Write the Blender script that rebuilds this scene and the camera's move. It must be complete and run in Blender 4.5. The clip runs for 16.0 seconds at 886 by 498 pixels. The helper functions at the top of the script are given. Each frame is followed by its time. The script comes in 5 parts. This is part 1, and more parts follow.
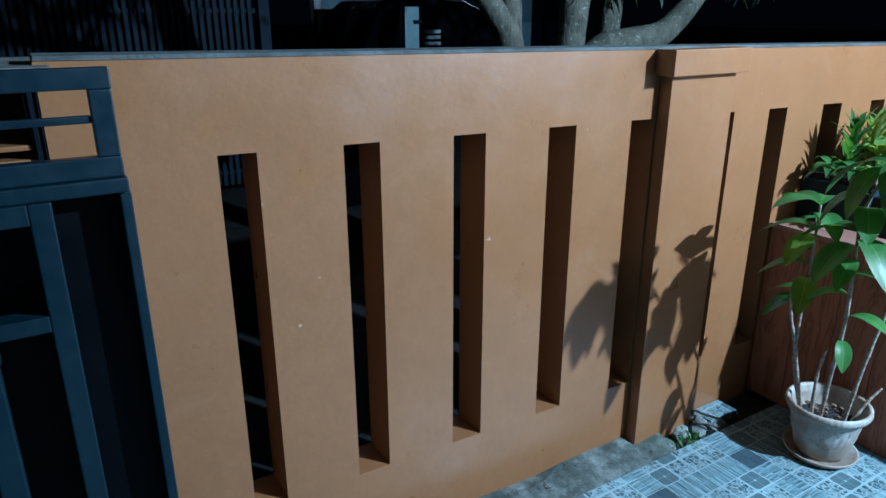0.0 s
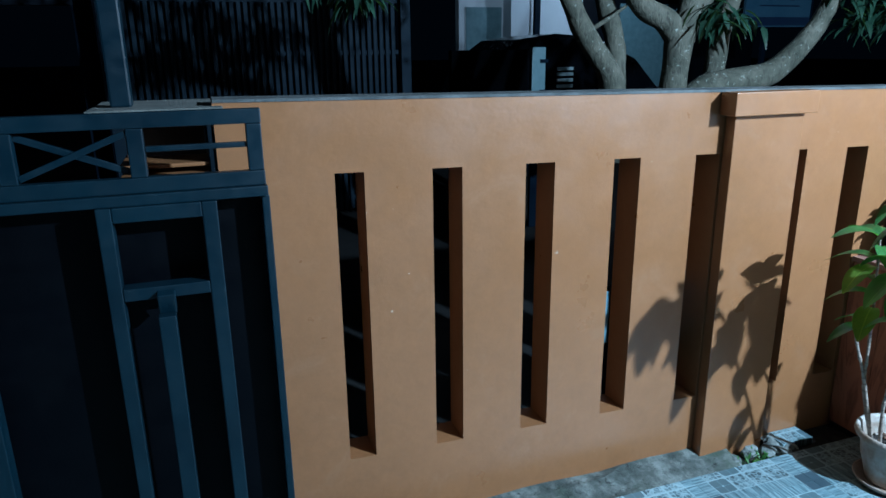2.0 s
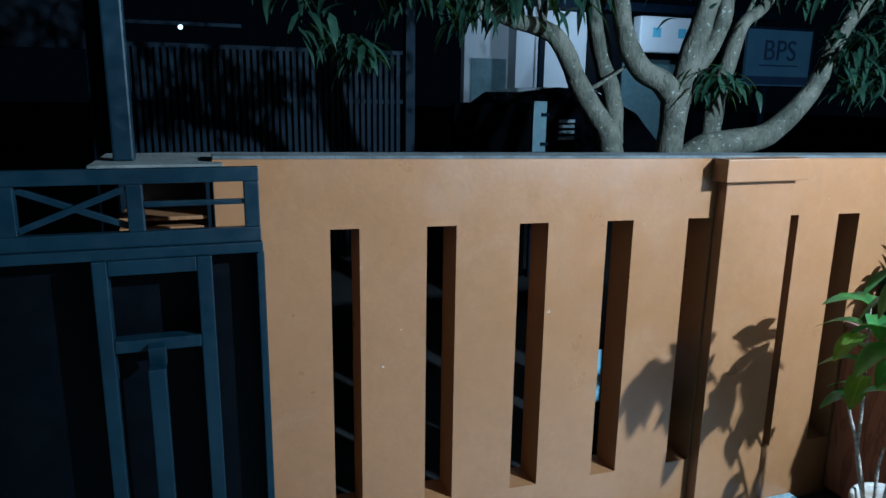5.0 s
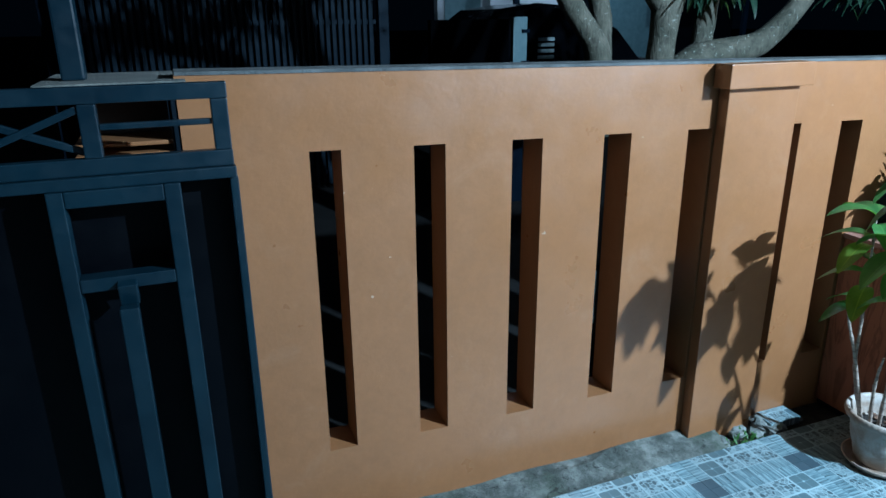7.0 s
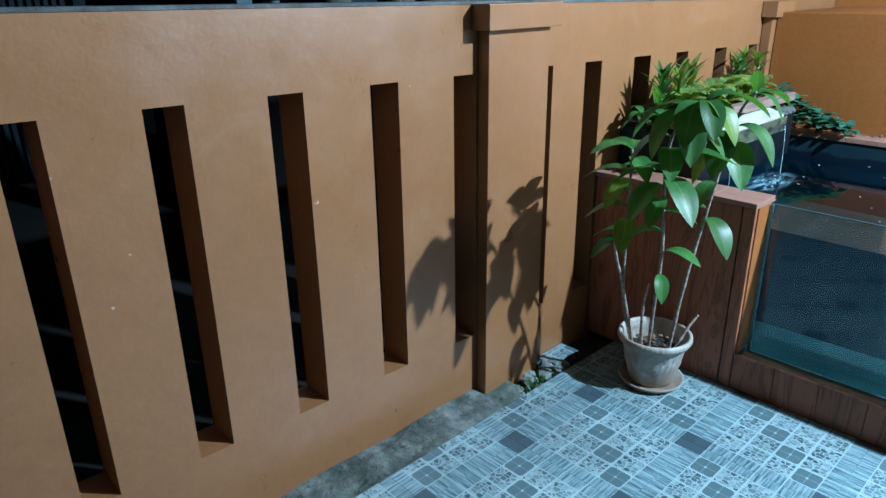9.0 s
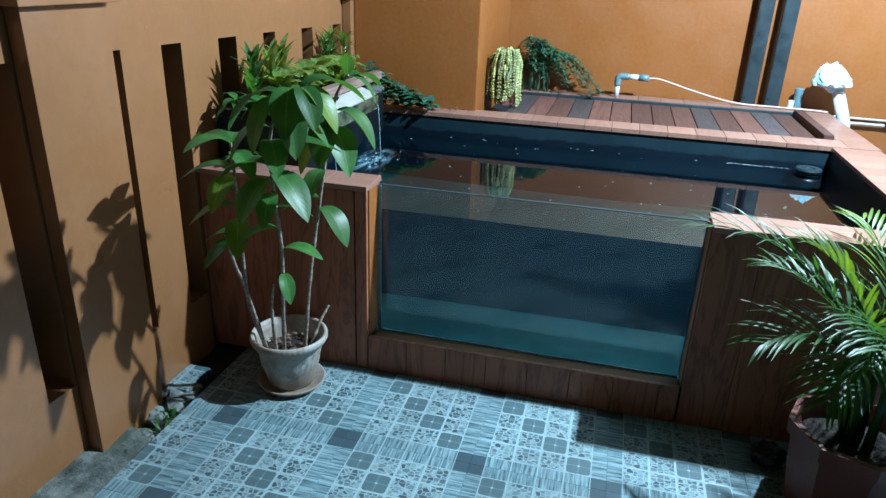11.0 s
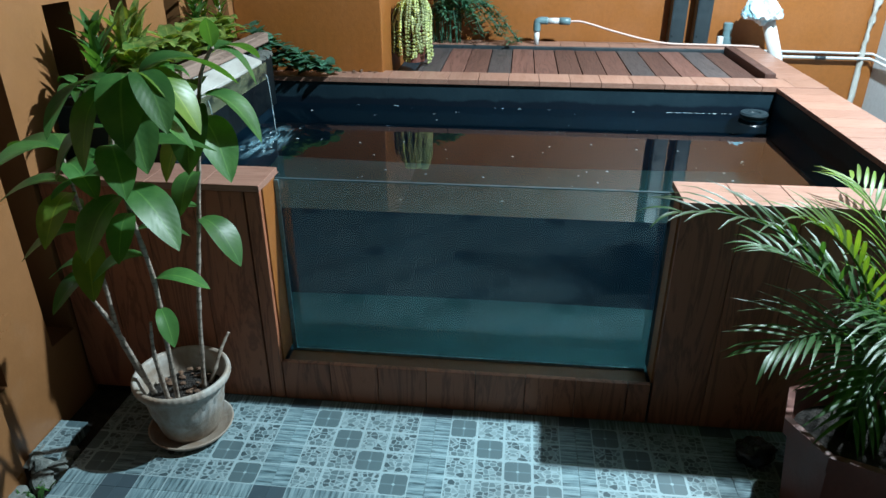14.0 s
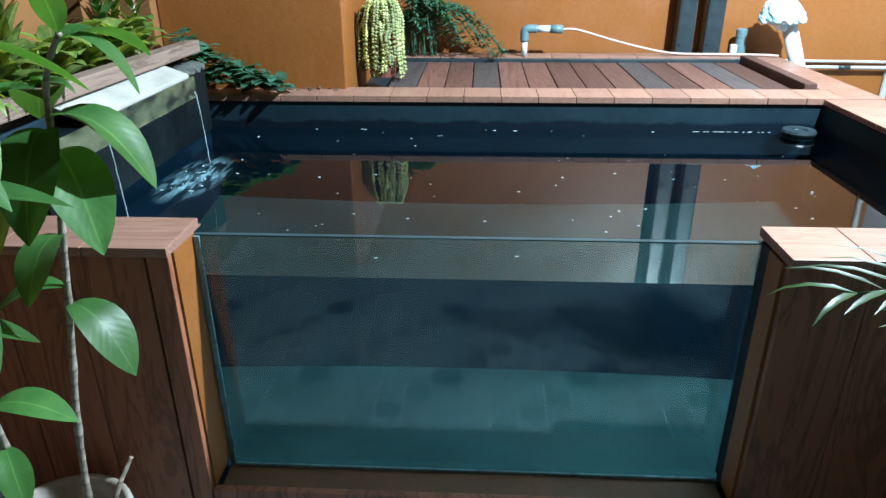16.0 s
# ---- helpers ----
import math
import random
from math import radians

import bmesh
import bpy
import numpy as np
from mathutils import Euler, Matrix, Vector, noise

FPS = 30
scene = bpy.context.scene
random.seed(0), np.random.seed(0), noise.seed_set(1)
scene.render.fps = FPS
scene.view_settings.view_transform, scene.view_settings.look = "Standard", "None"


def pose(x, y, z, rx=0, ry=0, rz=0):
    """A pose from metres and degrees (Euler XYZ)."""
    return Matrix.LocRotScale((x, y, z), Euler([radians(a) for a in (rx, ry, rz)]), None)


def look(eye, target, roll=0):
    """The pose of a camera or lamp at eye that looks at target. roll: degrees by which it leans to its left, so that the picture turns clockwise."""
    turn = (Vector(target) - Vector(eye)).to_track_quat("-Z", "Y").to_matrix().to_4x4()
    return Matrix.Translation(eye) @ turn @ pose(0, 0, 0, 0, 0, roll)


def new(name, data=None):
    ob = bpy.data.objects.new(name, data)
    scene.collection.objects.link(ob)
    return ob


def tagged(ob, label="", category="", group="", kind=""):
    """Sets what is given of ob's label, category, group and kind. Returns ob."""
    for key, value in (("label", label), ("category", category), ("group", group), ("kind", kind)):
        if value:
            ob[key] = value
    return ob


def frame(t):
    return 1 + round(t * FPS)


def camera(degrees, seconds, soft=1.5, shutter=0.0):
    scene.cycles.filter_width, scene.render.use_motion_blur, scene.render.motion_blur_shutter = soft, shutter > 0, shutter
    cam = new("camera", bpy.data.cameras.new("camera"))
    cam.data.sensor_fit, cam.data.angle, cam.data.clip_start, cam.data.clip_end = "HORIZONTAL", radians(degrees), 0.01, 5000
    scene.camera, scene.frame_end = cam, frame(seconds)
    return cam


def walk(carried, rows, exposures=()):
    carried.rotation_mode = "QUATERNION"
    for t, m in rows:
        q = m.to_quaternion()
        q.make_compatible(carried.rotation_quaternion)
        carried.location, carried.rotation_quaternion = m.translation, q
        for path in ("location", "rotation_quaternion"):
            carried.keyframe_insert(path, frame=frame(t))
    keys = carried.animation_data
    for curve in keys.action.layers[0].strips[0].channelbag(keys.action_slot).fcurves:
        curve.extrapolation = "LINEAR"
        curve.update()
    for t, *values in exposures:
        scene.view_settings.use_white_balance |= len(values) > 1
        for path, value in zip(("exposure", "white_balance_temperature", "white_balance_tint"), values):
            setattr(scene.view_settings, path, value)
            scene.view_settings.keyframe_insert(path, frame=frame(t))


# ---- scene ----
cam = camera(66.1, 16.0)
PATH = [
    (0, (0.021, -0.037, 1.557), (1.009, 1.575, 0.905), -0.1),
    (0.5, (-0.01, -0.157, 1.577), (0.93, 1.481, 0.917), -1.4),
    (1, (0.014, -0.292, 1.584), (0.786, 1.448, 0.968), -1.4),
    (1.5, (0.036, -0.414, 1.588), (0.685, 1.38, 0.988), -0.4),
    (2, (0.018, -0.475, 1.605), (0.654, 1.336, 1.044), -0.7),
    (2.5, (0.012, -0.499, 1.633), (0.637, 1.345, 1.176), -0.2),
    (3, (-0.007, -0.487, 1.659), (0.654, 1.36, 1.27), 1.0),
    (3.2, (-0.002, -0.497, 1.655), (0.657, 1.358, 1.299), 0.9),
    (5.3, (0.048, -0.49, 1.654), (0.682, 1.349, 1.192), 0.7),
    (5.5, (0.053, -0.487, 1.646), (0.682, 1.349, 1.166), 0.3),
    (6, (0.054, -0.466, 1.633), (0.671, 1.363, 1.112), 0.4),
    (6.5, (0.06, -0.434, 1.616), (0.677, 1.379, 1.039), -0.2),
    (7, (0.048, -0.363, 1.6), (0.731, 1.405, 0.962), -0.6),
    (7.5, (0.041, -0.277, 1.578), (0.82, 1.431, 0.887), -0.8),
    (8, (0.031, -0.194, 1.552), (0.985, 1.411, 0.836), -0.5),
    (8.5, (0.029, -0.135, 1.522), (1.184, 1.333, 0.805), 0.4),
    (9, (0.112, -0.098, 1.506), (1.387, 1.263, 0.786), -0.8),
    (9.5, (0.213, -0.065, 1.5), (1.61, 1.158, 0.757), -0.5),
    (10, (0.281, -0.048, 1.496), (1.835, 0.958, 0.739), 0.4),
    (10.2, (0.315, -0.069, 1.493), (1.939, 0.812, 0.728), 1.0),
    (12.3, (0.34, 0.144, 1.506), (2.194, 0.278, 0.769), 1.7),
    (12.5, (0.389, 0.137, 1.503), (2.239, 0.299, 0.759), 1.2),
    (13, (0.541, 0.096, 1.49), (2.356, 0.341, 0.687), -0.2),
    (13.5, (0.646, 0.066, 1.481), (2.422, 0.367, 0.612), -1.9),
    (14, (0.774, 0.107, 1.461), (2.555, 0.302, 0.573), -0.1),
    (14.5, (0.929, 0.168, 1.446), (2.72, 0.294, 0.566), -1.3),
    (15, (1.037, 0.201, 1.422), (2.822, 0.314, 0.527), -0.3),
    (15.5, (1.219, 0.196, 1.377), (2.999, 0.337, 0.475), -1.0),
    (16, (1.36, 0.23, 1.3), (3.179, 0.329, 0.474), -0.3),
]
walk(cam, [(t, look(eye, target, roll)) for t, eye, target, roll in PATH],
     [(0, -0.02, 4850, 10), (2.0, 0.08, 4950, 10), (6.5, 0.16, 5050, 10), (8.0, 0.08, 5050, 10), (9.0, -0.15, 5150, 10), (10.2, -0.20, 5150, 10), (12.3, -0.66, 6050, 10), (14.5, -0.54, 6050, 10), (16, -0.22, 5850, 10)])

# ---- light ----
world = bpy.data.worlds.new("night")
scene.world = world
world.use_nodes = True
wn = world.node_tree.nodes
wn["Background"].inputs[0].default_value = (0.16, 0.35, 0.6, 1)
wn["Background"].inputs[1].default_value = 0.0025


def lamp(name, where, watts, colour, size):
    data = bpy.data.lights.new(name, "POINT")
    data.energy, data.color, data.shadow_soft_size = watts, colour, size
    ob = new(name, data)
    ob.location = where
    return ob


# the flood light that hangs over the side of the pond
lamp("flood_light", (3.09, -1.26, 2.76), 1360, (0.80, 0.97, 1.0), 0.035)


# ---- small tools ----
def bm_new():
    return bmesh.new()


def part(name, bm, material, parent=None, label="", smooth=False):
    me = bpy.data.meshes.new(name)
    bmesh.ops.recalc_face_normals(bm, faces=bm.faces)
    bm.to_mesh(me)
    bm.free()
    if smooth:
        me.polygons.foreach_set("use_smooth", [True] * len(me.polygons))
    for m in (material if isinstance(material, (list, tuple)) else [material]):
        me.materials.append(m)
    ob = new(name, me)
    if parent:
        ob.parent = parent
    if label:
        ob["label"] = label
    return ob


def thing(name, label, category, where=(0, 0, 0), group="", kind=""):
    ob = new(name)
    ob.empty_display_size = 0.05
    ob.location = where
    return tagged(ob, label, category, group, kind)


def box(bm, x0, x1, y0, y1, z0, z1, bevel=0.0, m=None):
    v = [bm.verts.new(p) for p in ((x0, y0, z0), (x1, y0, z0), (x1, y1, z0), (x0, y1, z0), (x0, y0, z1), (x1, y0, z1), (x1, y1, z1), (x0, y1, z1))]
    fs = [bm.faces.new([v[i] for i in q]) for q in ((3, 2, 1, 0), (4, 5, 6, 7), (0, 1, 5, 4), (1, 2, 6, 5), (2, 3, 7, 6), (3, 0, 4, 7))]
    if bevel:
        es = list({e for f in fs for e in f.edges})
        r = bmesh.ops.bevel(bm, geom=es, offset=bevel, segments=2, affect="EDGES", profile=0.6)
        v = list({w for f in r["faces"] for w in f.verts} | {w for w in v if w.is_valid})
    if m is not None:
        bmesh.ops.transform(bm, matrix=m, verts=[w for w in v if w.is_valid])
    return v


def boxed(name, dims, material, parent=None, bevel=0.0, label="", m=None):
    bm = bm_new()
    box(bm, *dims, bevel=bevel, m=m)
    return part(name, bm, material, parent, label)


def tube(bm, pts, radii, n=10, caps=True):
    """A round tube along pts with a radius (or a list of them)."""
    pts = [Vector(p) for p in pts]
    rs = radii if isinstance(radii, (list, tuple)) else [radii] * len(pts)
    rings, side = [], None
    for i, p in enumerate(pts):
        d = (pts[min(i + 1, len(pts) - 1)] - pts[max(i - 1, 0)]).normalized()
        if side is None:
            side = d.orthogonal().normalized()
        side = (side - d * side.dot(d)).normalized()
        up = d.cross(side)
        rings.append([bm.verts.new(p + (side * math.cos(a) + up * math.sin(a)) * rs[i]) for a in [2 * math.pi * k / n for k in range(n)]])
    for a, b in zip(rings, rings[1:]):
        for k in range(n):
            bm.faces.new((a[k], a[(k + 1) % n], b[(k + 1) % n], b[k]))
    if caps:
        bm.faces.new(rings[0][::-1])
        bm.faces.new(rings[-1])
    return rings


def spin(bm, profile, centre=(0, 0), n=40, wobble=None):
    """A turned body from (radius, height) pairs."""
    rings = []
    for r, z in profile:
        ring = []
        for k in range(n):
            a = 2 * math.pi * k / n
            rr = r * (wobble(a, z) if wobble else 1)
            ring.append(bm.verts.new((centre[0] + rr * math.cos(a), centre[1] + rr * math.sin(a), z)))
        rings.append(ring)
    for a, b in zip(rings, rings[1:]):
        for k in range(n):
            bm.faces.new((a[k], a[(k + 1) % n], b[(k + 1) % n], b[k]))
    bm.faces.new(rings[0][::-1])
    bm.faces.new(rings[-1])


def smooth_path(pts, steps=8):
    """Points of a soft curve through pts."""
    pts = [Vector(p) for p in pts]
    out = []
    for i in range(len(pts) - 1):
        p0, p1, p2, p3 = pts[max(i - 1, 0)], pts[i], pts[i + 1], pts[min(i + 2, len(pts) - 1)]
        for k in range(steps):
            t = k / steps
            out.append(0.5 * (2 * p1 + (p2 - p0) * t + (2 * p0 - 5 * p1 + 4 * p2 - p3) * t * t + (3 * p1 - p0 - 3 * p2 + p3) * t ** 3))
    return out + [pts[-1]]


# ---- materials ----
class Nodes:
    """A short hand for node materials."""

    def __init__(self, name):
        self.mat = bpy.data.materials.new(name)
        self.mat.use_nodes = True
        self.tree = self.mat.node_tree
        self.bsdf = self.tree.nodes["Principled BSDF"]
        self.coord = self.tree.nodes.new("ShaderNodeTexCoord").outputs["Object"]

    def put(self, socket, value):
        if isinstance(value, bpy.types.NodeSocket):
            self.tree.links.new(value, socket)
        elif isinstance(value, (tuple, list)) and len(value) == 3 and socket.type == "RGBA":
            socket.default_value = (*value, 1)
        else:
            socket.default_value = value

    def node(self, kind, out=0, **inputs):
        n = self.tree.nodes.new(kind)
        for k, v in inputs.items():
            if k[0] == "i" and k[1:].isdigit():
                self.put(n.inputs[int(k[1:])], v)
            elif k.islower():
                setattr(n, k, v)
            else:
                self.put(n.inputs[k.replace("_", " ")], v)
        return n.outputs[out]

    def scaled(self, sx, sy, sz, turn=(0, 0, 0)):
        return self.node("ShaderNodeMapping", i0=self.coord, i2=turn, i3=(sx, sy, sz))

    def noise(self, scale, detail=4.0, vec=None, rough=0.55, distort=0.0):
        return self.node("ShaderNodeTexNoise", Vector=vec or self.coord, Scale=scale, Detail=detail, Roughness=rough, Distortion=distort)

    def ramp(self, fac, stops):
        n = self.tree.nodes.new("ShaderNodeValToRGB")
        self.put(n.inputs[0], fac)
        els = n.color_ramp.elements
        while len(els) < len(stops):
            els.new(0.5)
        for e, (p, c) in zip(els, stops):
            e.position, e.color = p, (*c, 1) if len(c) == 3 else c
        return n.outputs[0]

    def mix(self, fac, a, b, how="MIX"):
        n = self.tree.nodes.new("ShaderNodeMix")
        n.data_type, n.blend_type = "RGBA", how
        self.put(n.inputs[0], fac)
        self.put(n.inputs[6], a)
        self.put(n.inputs[7], b)
        return n.outputs[2]

    def math(self, how, a, b=0.0, c=0.0):
        return self.node("ShaderNodeMath", operation=how, i0=a, i1=b, i2=c)

    def bump(self, height, strength=0.3, distance=0.01):
        self.put(self.bsdf.inputs["Normal"], self.node("ShaderNodeBump", Strength=strength, Distance=distance, Height=height))

    def done(self, colour, rough=0.6, metal=0.0, spec=0.5):
        self.put(self.bsdf.inputs["Base Color"], colour)
        self.put(self.bsdf.inputs["Roughness"], rough)
        self.put(self.bsdf.inputs["Metallic"], metal)
        self.put(self.bsdf.inputs["Specular IOR Level"], spec)
        return self.mat


def grey(v):
    return (v, v, v)


def mottled(name, a, b, big=3.0, small=60.0, rough=0.6, bump=0.2, dist=0.004, metal=0.0, spec=0.5, random_tint=0.0):
    """Two tones by soft noise, with fine grain and relief."""
    n = Nodes(name)
    base = n.ramp(n.noise(big, 5), [(0.3, a), (0.7, b)])
    fine = n.noise(small, 6, rough=0.7)
    base = n.mix(0.35, base, n.mix(1.0, base, n.ramp(fine, [(0.25, grey(0.55)), (0.75, grey(1.25))]), "MULTIPLY"))
    if random_tint:
        rnd = n.node("ShaderNodeObjectInfo", out=5)
        base = n.mix(1.0, base, n.ramp(rnd, [(0, grey(1 - random_tint)), (1, grey(1 + random_tint))]), "MULTIPLY")
    n.bump(n.math("ADD", n.math("MULTIPLY", n.noise(big * 2, 3), 2.0), fine), bump, dist)
    return n.done(base, n.ramp(n.noise(big * 4, 3), [(0.3, grey(rough - 0.08)), (0.7, grey(rough + 0.08))]), metal, spec)


def wall_paint(name, a, b):
    """Glossy paint over rough plaster, with soft blotches, rubbed patches and a few chips."""
    n = Nodes(name)
    base = n.ramp(n.noise(1.6, 5), [(0.3, a), (0.7, b)])
    fine = n.noise(22, 6, rough=0.7)
    base = n.mix(0.25, base, n.mix(1.0, base, n.ramp(fine, [(0.25, grey(0.6)), (0.75, grey(1.25))]), "MULTIPLY"))
    rubbed = n.ramp(n.noise(5, 7, rough=0.7, distort=0.8), [(0.58, grey(0)), (0.72, grey(0.22))])
    base = n.mix(rubbed, base, (0.29, 0.175, 0.105))
    chips = n.ramp(n.noise(34, 2), [(0.79, grey(0)), (0.80, grey(0.6))])
    base = n.mix(chips, base, (0.5, 0.42, 0.34))
    n.bump(n.math("ADD", n.math("MULTIPLY", n.noise(3.2, 3), 2.0), fine), 0.12, 0.010)
    return n.done(base, n.ramp(n.noise(6, 4), [(0.3, grey(0.27)), (0.7, grey(0.41))]), spec=0.65)


ORANGE = wall_paint("orange_wall_paint", (0.204, 0.092, 0.0345), (0.236, 0.108, 0.043))
BACK_ORANGE = mottled("ochre_wall_paint", (0.215, 0.073, 0.0135), (0.247, 0.086, 0.0175), 1.3, 40, 0.45, 0.2, 0.006)
WHITE = mottled("white_wall_paint", (0.45, 0.49, 0.52), (0.52, 0.55, 0.57), 1.2, 40, 0.6, 0.15, 0.004)
CEMENT = mottled("grey_cement", (0.055, 0.062, 0.055), (0.14, 0.145, 0.128), 7, 90, 0.85, 0.6, 0.008)


def pond_paint():
    """Black paint, blotched, with a darker wet band whose edge wanders along the water line."""
    n = Nodes("black_pond_paint")
    base = n.ramp(n.noise(4, 5), [(0.3, (0.006, 0.017, 0.026)), (0.7, (0.013, 0.030, 0.041))])
    base = n.mix(n.ramp(n.noise(18, 6, rough=0.7), [(0.55, grey(0)), (0.75, grey(0.5))]), base, (0.018, 0.036, 0.045))
    sep = n.tree.nodes.new("ShaderNodeSeparateXYZ")
    n.put(sep.inputs[0], n.coord)
    edge = n.math("ADD", sep.outputs[2], n.math("MULTIPLY", n.noise(9, 4), 0.05))
    wet = n.ramp(n.math("SUBTRACT", edge, 0.20), [(0.488, grey(1)), (0.498, grey(0))])
    base = n.mix(wet, base, (0.002, 0.007, 0.014))
    n.bump(n.noise(50, 5), 0.25, 0.004)
    return n.done(base, 0.5, spec=0.25)


BLACK_PAINT = pond_paint()
GATE_PAINT = mottled("dark_blue_grey_gate_paint", (0.0016, 0.0088, 0.0150), (0.0034, 0.0145, 0.0225), 6, 120, 0.4, 0.15, 0.002, spec=0.35)
DARK_WALL = mottled("dark_brown_boarding", (0.03, 0.022, 0.018), (0.05, 0.036, 0.028), 2, 60, 0.6, 0.3, 0.006)
POND_BED = mottled("pond_bed", (0.009, 0.016, 0.016), (0.018, 0.028, 0.027), 3, 30, 0.9, 0.3, 0.004, spec=0.0)
STONE_WHITE = mottled("white_stone_slab", (0.30, 0.30, 0.275), (0.46, 0.46, 0.43), 8, 60, 0.4, 0.3, 0.004)
NEAR_BLACK = mottled("near_black_finish", (0.001, 0.002, 0.004), (0.002, 0.0036, 0.0065), 3, 80, 0.5, 0.15, 0.003, spec=0.12)
GATE_SHEET = mottled("near_black_gate_sheet", (0.0002, 0.0006, 0.0014), (0.0004, 0.001, 0.0022), 3, 80, 0.5, 0.15, 0.003, spec=0.1)
FENCE_BAR = mottled("dull_blue_fence_bar", (0.006, 0.014, 0.024), (0.012, 0.024, 0.036), 5, 90, 0.6, 0.15, 0.002, spec=0.1)
DARK_METAL = mottled("dark_steel", (0.0012, 0.0045, 0.0105), (0.004, 0.0105, 0.0205), 5, 90, 0.6, 0.15, 0.002, spec=0.05)
ROAD = mottled("asphalt", (0.012, 0.012, 0.012), (0.025, 0.025, 0.024), 2, 150, 0.9, 0.6, 0.01, spec=0.15)


def wood(name, dark, light, along="z", rough=0.55, bump=0.2, tint=0.25, spec=0.4, fine=16, rings=9.0):
    """Wood grain along one axis, each board with its own tone."""
    n = Nodes(name)
    rnd = n.node("ShaderNodeObjectInfo", out=5)
    shift = n.node("ShaderNodeVectorMath", operation="ADD", i0=n.coord, i1=n.node("ShaderNodeCombineXYZ", i0=n.math("MULTIPLY", rnd, 7.0), i1=n.math("MULTIPLY", rnd, 13.0), i2=n.math("MULTIPLY", rnd, 5.0)))
    k = {"x": (1.2, fine, fine), "y": (fine, 1.2, fine), "z": (fine, fine, 1.2)}[along]
    vec = n.node("ShaderNodeMapping", i0=shift, i3=k)
    grain = n.node("ShaderNodeTexNoise", Vector=vec, Scale=1.0, Detail=5.0, Roughness=0.6, Distortion=1.4)
    lines = n.math("FRACT", n.math("MULTIPLY", grain, rings))
    col = n.ramp(lines, [(0.0, dark), (0.3, light), (0.75, light), (1.0, dark)])
    col = n.mix(0.3, col, n.ramp(grain, [(0.3, dark), (0.7, light)]))
    col = n.mix(1.0, col, n.ramp(rnd, [(0, grey(1 - tint)), (1, grey(1 + tint))]), "MULTIPLY")
    n.bump(lines, bump, 0.002)
    return n.done(col, rough, spec=spec)


PANEL = wood("brown_wood_panel", (0.13, 0.043, 0.021), (0.29, 0.105, 0.052), "z", 0.5, 0.12, 0.10, 0.4, 9, 6.0)
RIM = wood("wood_look_rim_tile", (0.18, 0.085, 0.06), (0.275, 0.152, 0.114), "y", 0.4, 0.1, 0.1)
RIM_X = wood("wood_look_rim_tile_lengthwise", (0.19, 0.092, 0.064), (0.275, 0.155, 0.116), "x", 0.4, 0.1, 0.1)


